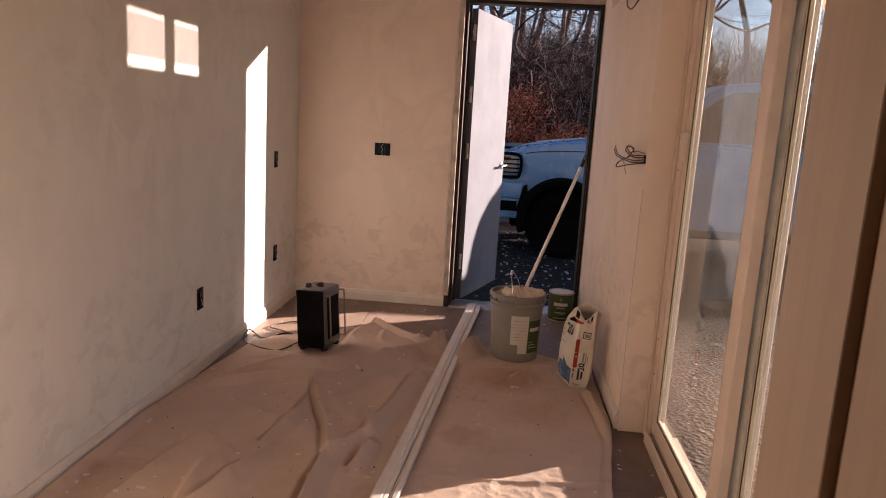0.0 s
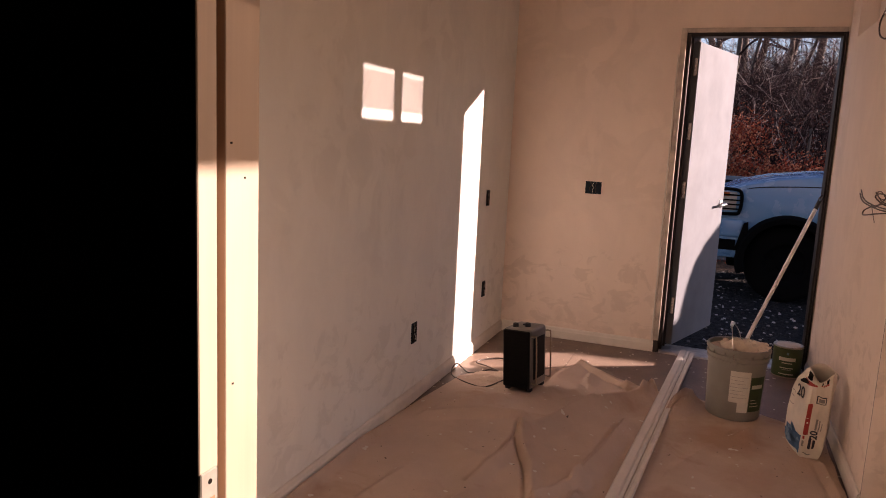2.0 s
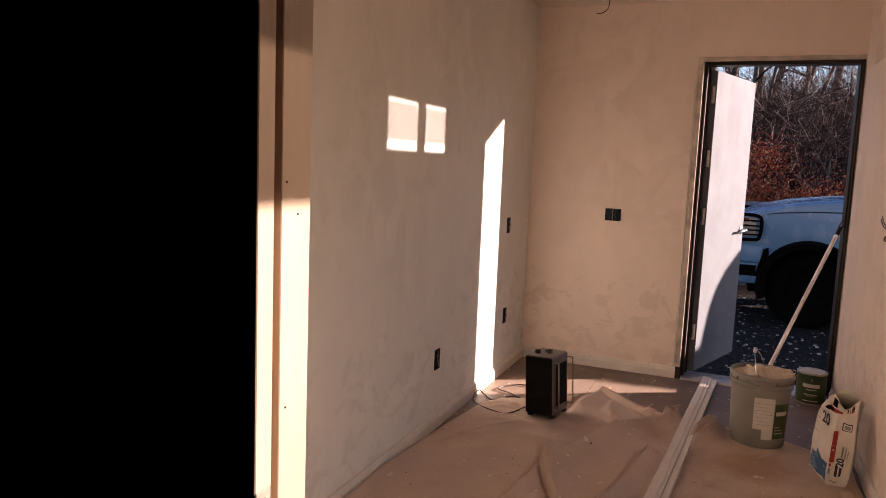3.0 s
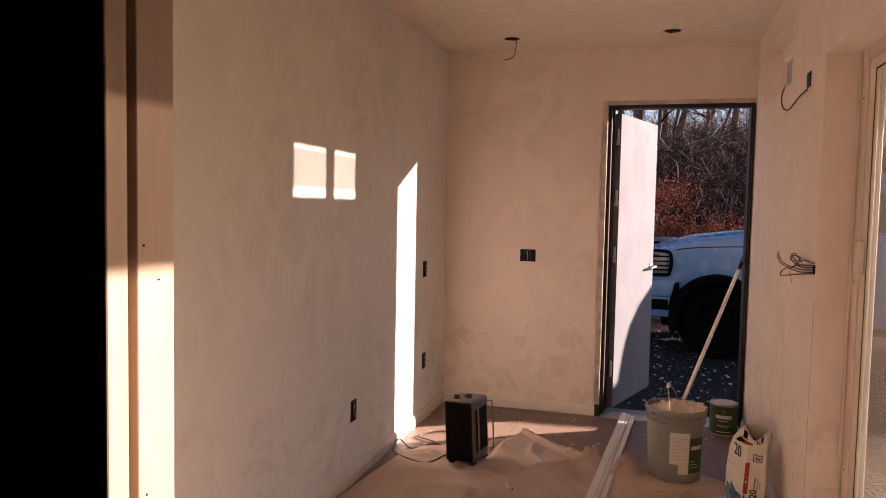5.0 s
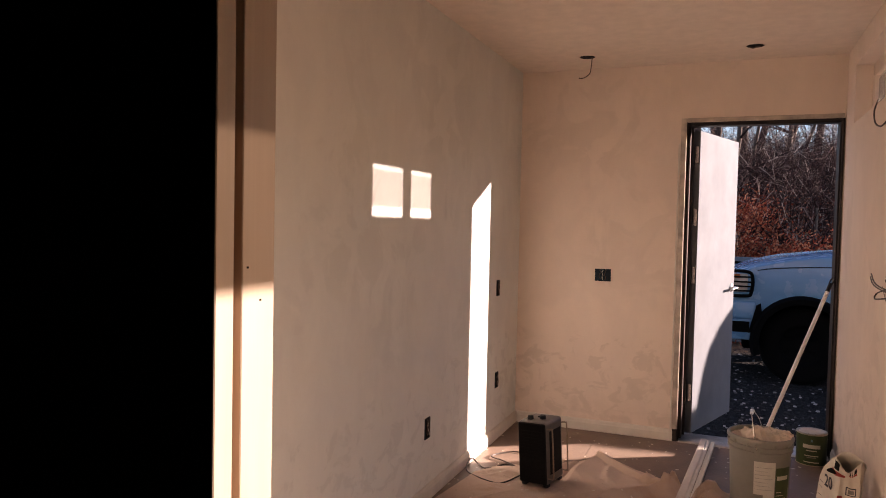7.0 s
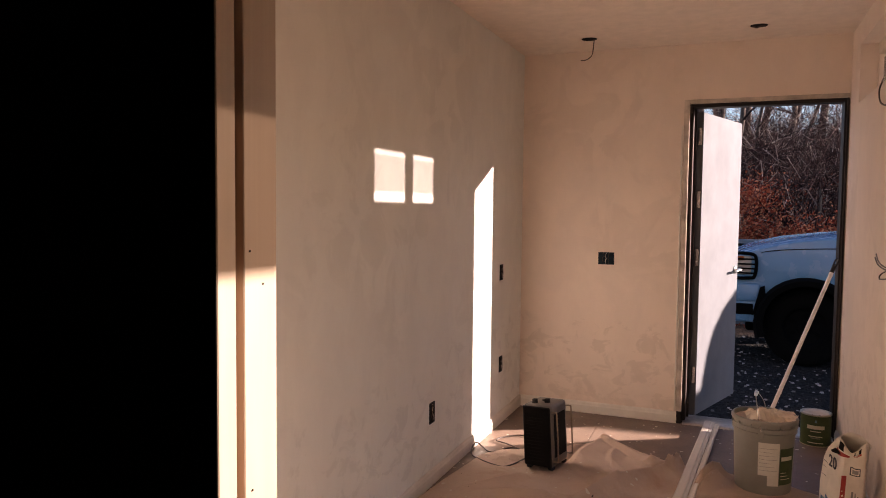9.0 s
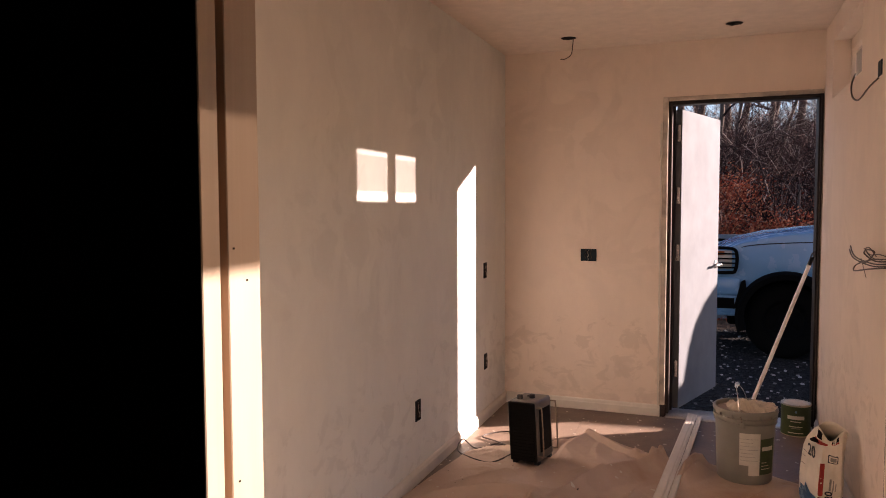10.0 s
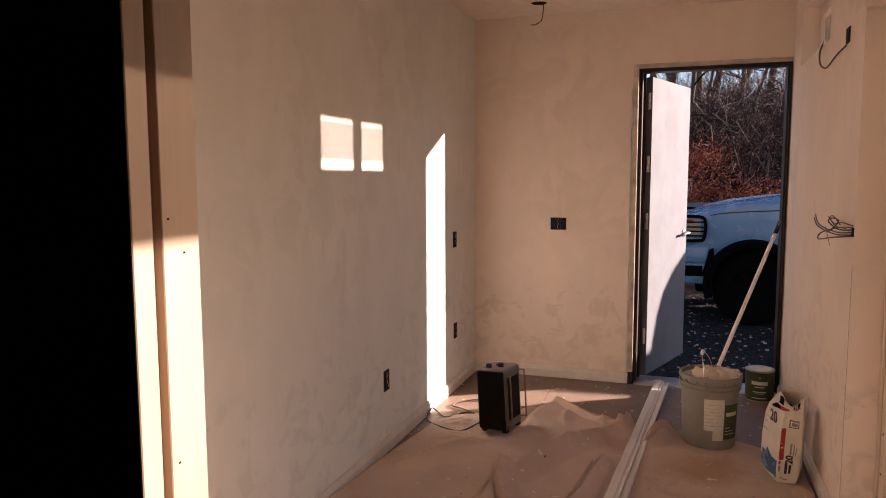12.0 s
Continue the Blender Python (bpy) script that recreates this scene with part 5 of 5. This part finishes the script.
def truck():
    """A pickup parked across the view, nose towards the free side of the door."""
    x0, y0, zg = 1.22, 8.35, GROUND
    e = thing("pickup_truck", pose(x0, y0, zg), "pale blue pickup truck with black wheel flares on gravel", "truck")
    wd = 1.86
    wheel_x, wheel_r, arch_r = 0.84, 0.385, 0.44
    wheel2_x = 4.35
    bot = 0.42

    def arch(cx):
        return [(cx + arch_r * math.cos(radians(a)), 0.42 + arch_r * math.sin(radians(a))) for a in range(180, -1, -12)]

    prof = [(0.05, bot)] + arch(wheel_x) + arch(wheel2_x) + [(5.5, bot), (5.5, 1.32), (4.62, 1.32), (4.60, 1.30), (1.55, 1.335), (1.10, 1.295), (0.70, 1.245), (0.42, 1.175), (0.28, 1.125), (0.15, 1.05), (0.08, 0.86), (0.04, 0.60)]
    part("body", extrude_profile(prof, "y", 0.0, wd, 0.03), M_TRUCK, e, smooth=True)
    part("crease", tube(smooth_path([(0.34, 0.012, 1.10), (0.50, -0.001, 1.145), (0.80, -0.001, 1.172), (1.20, -0.001, 1.188), (1.60, -0.001, 1.195)], 6), 0.005, 6), M_FLARE_SHADE, e, "dark hood shut line")
    part("door_gap", box(1.62, 1.628, -0.004, 0.004, 0.55, 1.28), M_GASKET, e)
    cab = [(1.45, 1.31), (2.20, 1.82), (2.42, 1.96), (2.9, 2.02), (4.18, 2.04), (4.42, 2.00), (4.57, 1.90), (4.68, 1.74), (4.78, 1.28)]
    part("cab", extrude_profile(cab, "y", 0.06, wd - 0.06, 0.05), M_TRUCK, e, smooth=True)
    # Unseen cap added to shade the open door and the floor.
    part("bed_shadow_cap", extrude_profile([(4.82, 1.31), (4.85, 1.75), (4.93, 1.77), (5.40, 1.74), (5.48, 1.68), (5.49, 1.31)], "y", 0.02, wd - 0.02, 0.03), M_TRUCK, e, "unseen cap added over the truck bed to cast its shadow", smooth=True)
    win = [(1.85, 1.36), (2.32, 1.76), (2.50, 1.88), (3.15, 1.92), (3.15, 1.36)]
    part("side_window", extrude_profile(win, "y", 0.052, 0.062), M_CARGLASS, e, "dark side glass")
    win = [(3.25, 1.36), (3.25, 1.92), (4.10, 1.93), (4.33, 1.80), (4.42, 1.36)]
    part("side_window", extrude_profile(win, "y", 0.052, 0.062), M_CARGLASS, e, "dark side glass")
    part("windscreen", extrude_profile([(1.50, 1.335), (2.14, 1.795), (2.12, 1.81), (1.48, 1.35)], "y", 0.16, wd - 0.16), M_CARGLASS, e, "dark windscreen")
    part("bumper", box(-0.10, 0.42, -0.02, wd + 0.02, 0.63, 0.82, 0.03, 3), M_TRUCK, e, smooth=True)
    part("valance", box(-0.06, 0.40, -0.005, wd + 0.005, 0.44, 0.625, 0.03, 2), M_TRUCK, e, smooth=True)
    part("fog_recess", box(0.16, 0.36, -0.009, -0.003, 0.50, 0.61, 0.002), M_FLARE_SHADE, e, "dark bumper recess")
    part("grille", box(0.0, 0.06, 0.42, wd - 0.42, 0.80, 1.08, 0.01), M_FLARE_SHADE, e, "black grille")
    for yy, s in ((0.0, 1), (wd, -1)):
        lamp = part("headlight", box(0.10, 0.335, yy - 0.012 * s if s > 0 else yy - 0.10, yy + 0.10 if s > 0 else yy + 0.012, 0.90, 1.095, 0.02, 2), M_LENS, e, "clear headlight", smooth=True)
        part("side_marker", box(0.16, 0.26, yy - 0.018 if s > 0 else yy, yy if s > 0 else yy + 0.018, 1.045, 1.085, 0.004), M_AMBER, lamp, "amber corner lens")
        off = -0.035 * s
        ring = [(0.06, 0.87), (0.31, 0.87), (0.365, 0.90), (0.375, 1.05), (0.32, 1.115), (0.06, 1.115)]
        part("lamp_guard", tube(smooth_path([(x, yy + off, z) for x, z in ring] + [(-0.02, yy + 0.3 * s, 1.115), (-0.02, yy + 0.3 * s, 0.87), (0.06, yy + off, 0.87)], 5), 0.017, 8), M_FLARE_SHADE, e, "black tube headlight guard", smooth=True)
        for z in (0.92, 0.965, 1.01, 1.06):
            part("guard_bar", tube([(0.06, yy + off, z), (0.37, yy + off, z)], 0.008, 6), M_FLARE_SHADE, e, smooth=True)
        for cx in (wheel_x, wheel2_x):
            bm = bmesh.new()
            rows = []
            for a in range(-18, 199, 9):
                ca, sa = math.cos(radians(a)), math.sin(radians(a))
                rows.append([bm.verts.new((cx + r * ca, yy + o * -s, 0.42 + r * sa)) for r, o in ((arch_r - 0.06, -0.06), (arch_r - 0.045, 0.075), (arch_r + 0.008, 0.085), (arch_r + 0.035, 0.0))])
            for p, q in zip(rows, rows[1:]):
                for i in range(3):
                    bm.faces.new((p[i], p[i + 1], q[i + 1], q[i]))
            part("wheel_flare", bm, M_FLARE_SHADE, e, "black fender flare", smooth=True)
            wy = yy + 0.17 * s
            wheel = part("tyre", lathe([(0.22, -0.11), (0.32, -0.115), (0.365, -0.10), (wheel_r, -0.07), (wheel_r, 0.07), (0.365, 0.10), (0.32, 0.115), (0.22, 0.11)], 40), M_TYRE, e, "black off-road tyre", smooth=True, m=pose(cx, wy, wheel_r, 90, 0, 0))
            part("rim", lathe([(0.0, 0.03), (0.06, 0.035), (0.08, 0.02), (0.17, 0.03), (0.20, 0.075), (0.222, 0.08), (0.222, -0.09)], 30), M_RIM, wheel, "spoked rim coloured black for the shade of its well", smooth=True)
            for k in range(6):
                part("rim_slot", box(-0.018, 0.018, 0.10, 0.16, 0.028, 0.036, 0.004), M_FLARE_SHADE, wheel, m=pose(0, 0, 0, 0, 0, 60 * k))
            # Black panel stands for the shade inside the arch.
            part("wheel_well", box(cx - arch_r + 0.03, cx + arch_r - 0.03, min(yy + 0.26 * s, yy + 0.30 * s), max(yy + 0.26 * s, yy + 0.30 * s), 0.30, 0.90), M_FLARE_SHADE, e, "wheel well panel, its shade painted black")
    part("mud_flap", extrude_profile([(0.35, 0.50), (0.45, 0.52), (0.47, 0.72), (0.46, 0.80), (0.42, 0.78)], "y", -0.03, 0.10), M_FLARE_SHADE, e, "black fender lip")
    part("chassis", box(0.3, 5.3, 0.25, wd - 0.25, 0.30, 0.46, 0.02), M_FLARE_SHADE, e, "underbody, its shade painted black")
    part("wiper_cowl", box(1.38, 1.56, 0.10, wd - 0.10, 1.295, 1.325, 0.008), M_FLARE_SHADE, e, "black wiper cowl")
    return e


truck()


def white_board():
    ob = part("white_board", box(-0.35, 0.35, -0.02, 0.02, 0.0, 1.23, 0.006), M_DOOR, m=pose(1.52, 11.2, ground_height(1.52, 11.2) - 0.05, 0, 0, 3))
    return tagged(ob, "white board standing behind the truck", "board")


white_board()


def marker_post():
    ob = part("metal_post", tube([(0, 0, -0.2), (0.03, 0, 1.35)], 0.022, 8), M_BARK, m=pose(2.62, 13.4, ground_height(2.62, 13.4), 0, 0, 0))
    return tagged(ob, "rusty metal fence post among dead leaves", "post")


marker_post()

# ---- floor sheets and joints ----
for xa, xb, ya, yb in ((0.02, 0.60, 3.0, 5.38), (0.604, 1.21, 3.0, 5.38), (1.214, W - 0.02, 3.0, 5.38)):
    ob = part("floor_sheet", box(xa, xb, ya, yb, 0.0, 0.0025, 0.001), M_FLOOR, floor_ob)
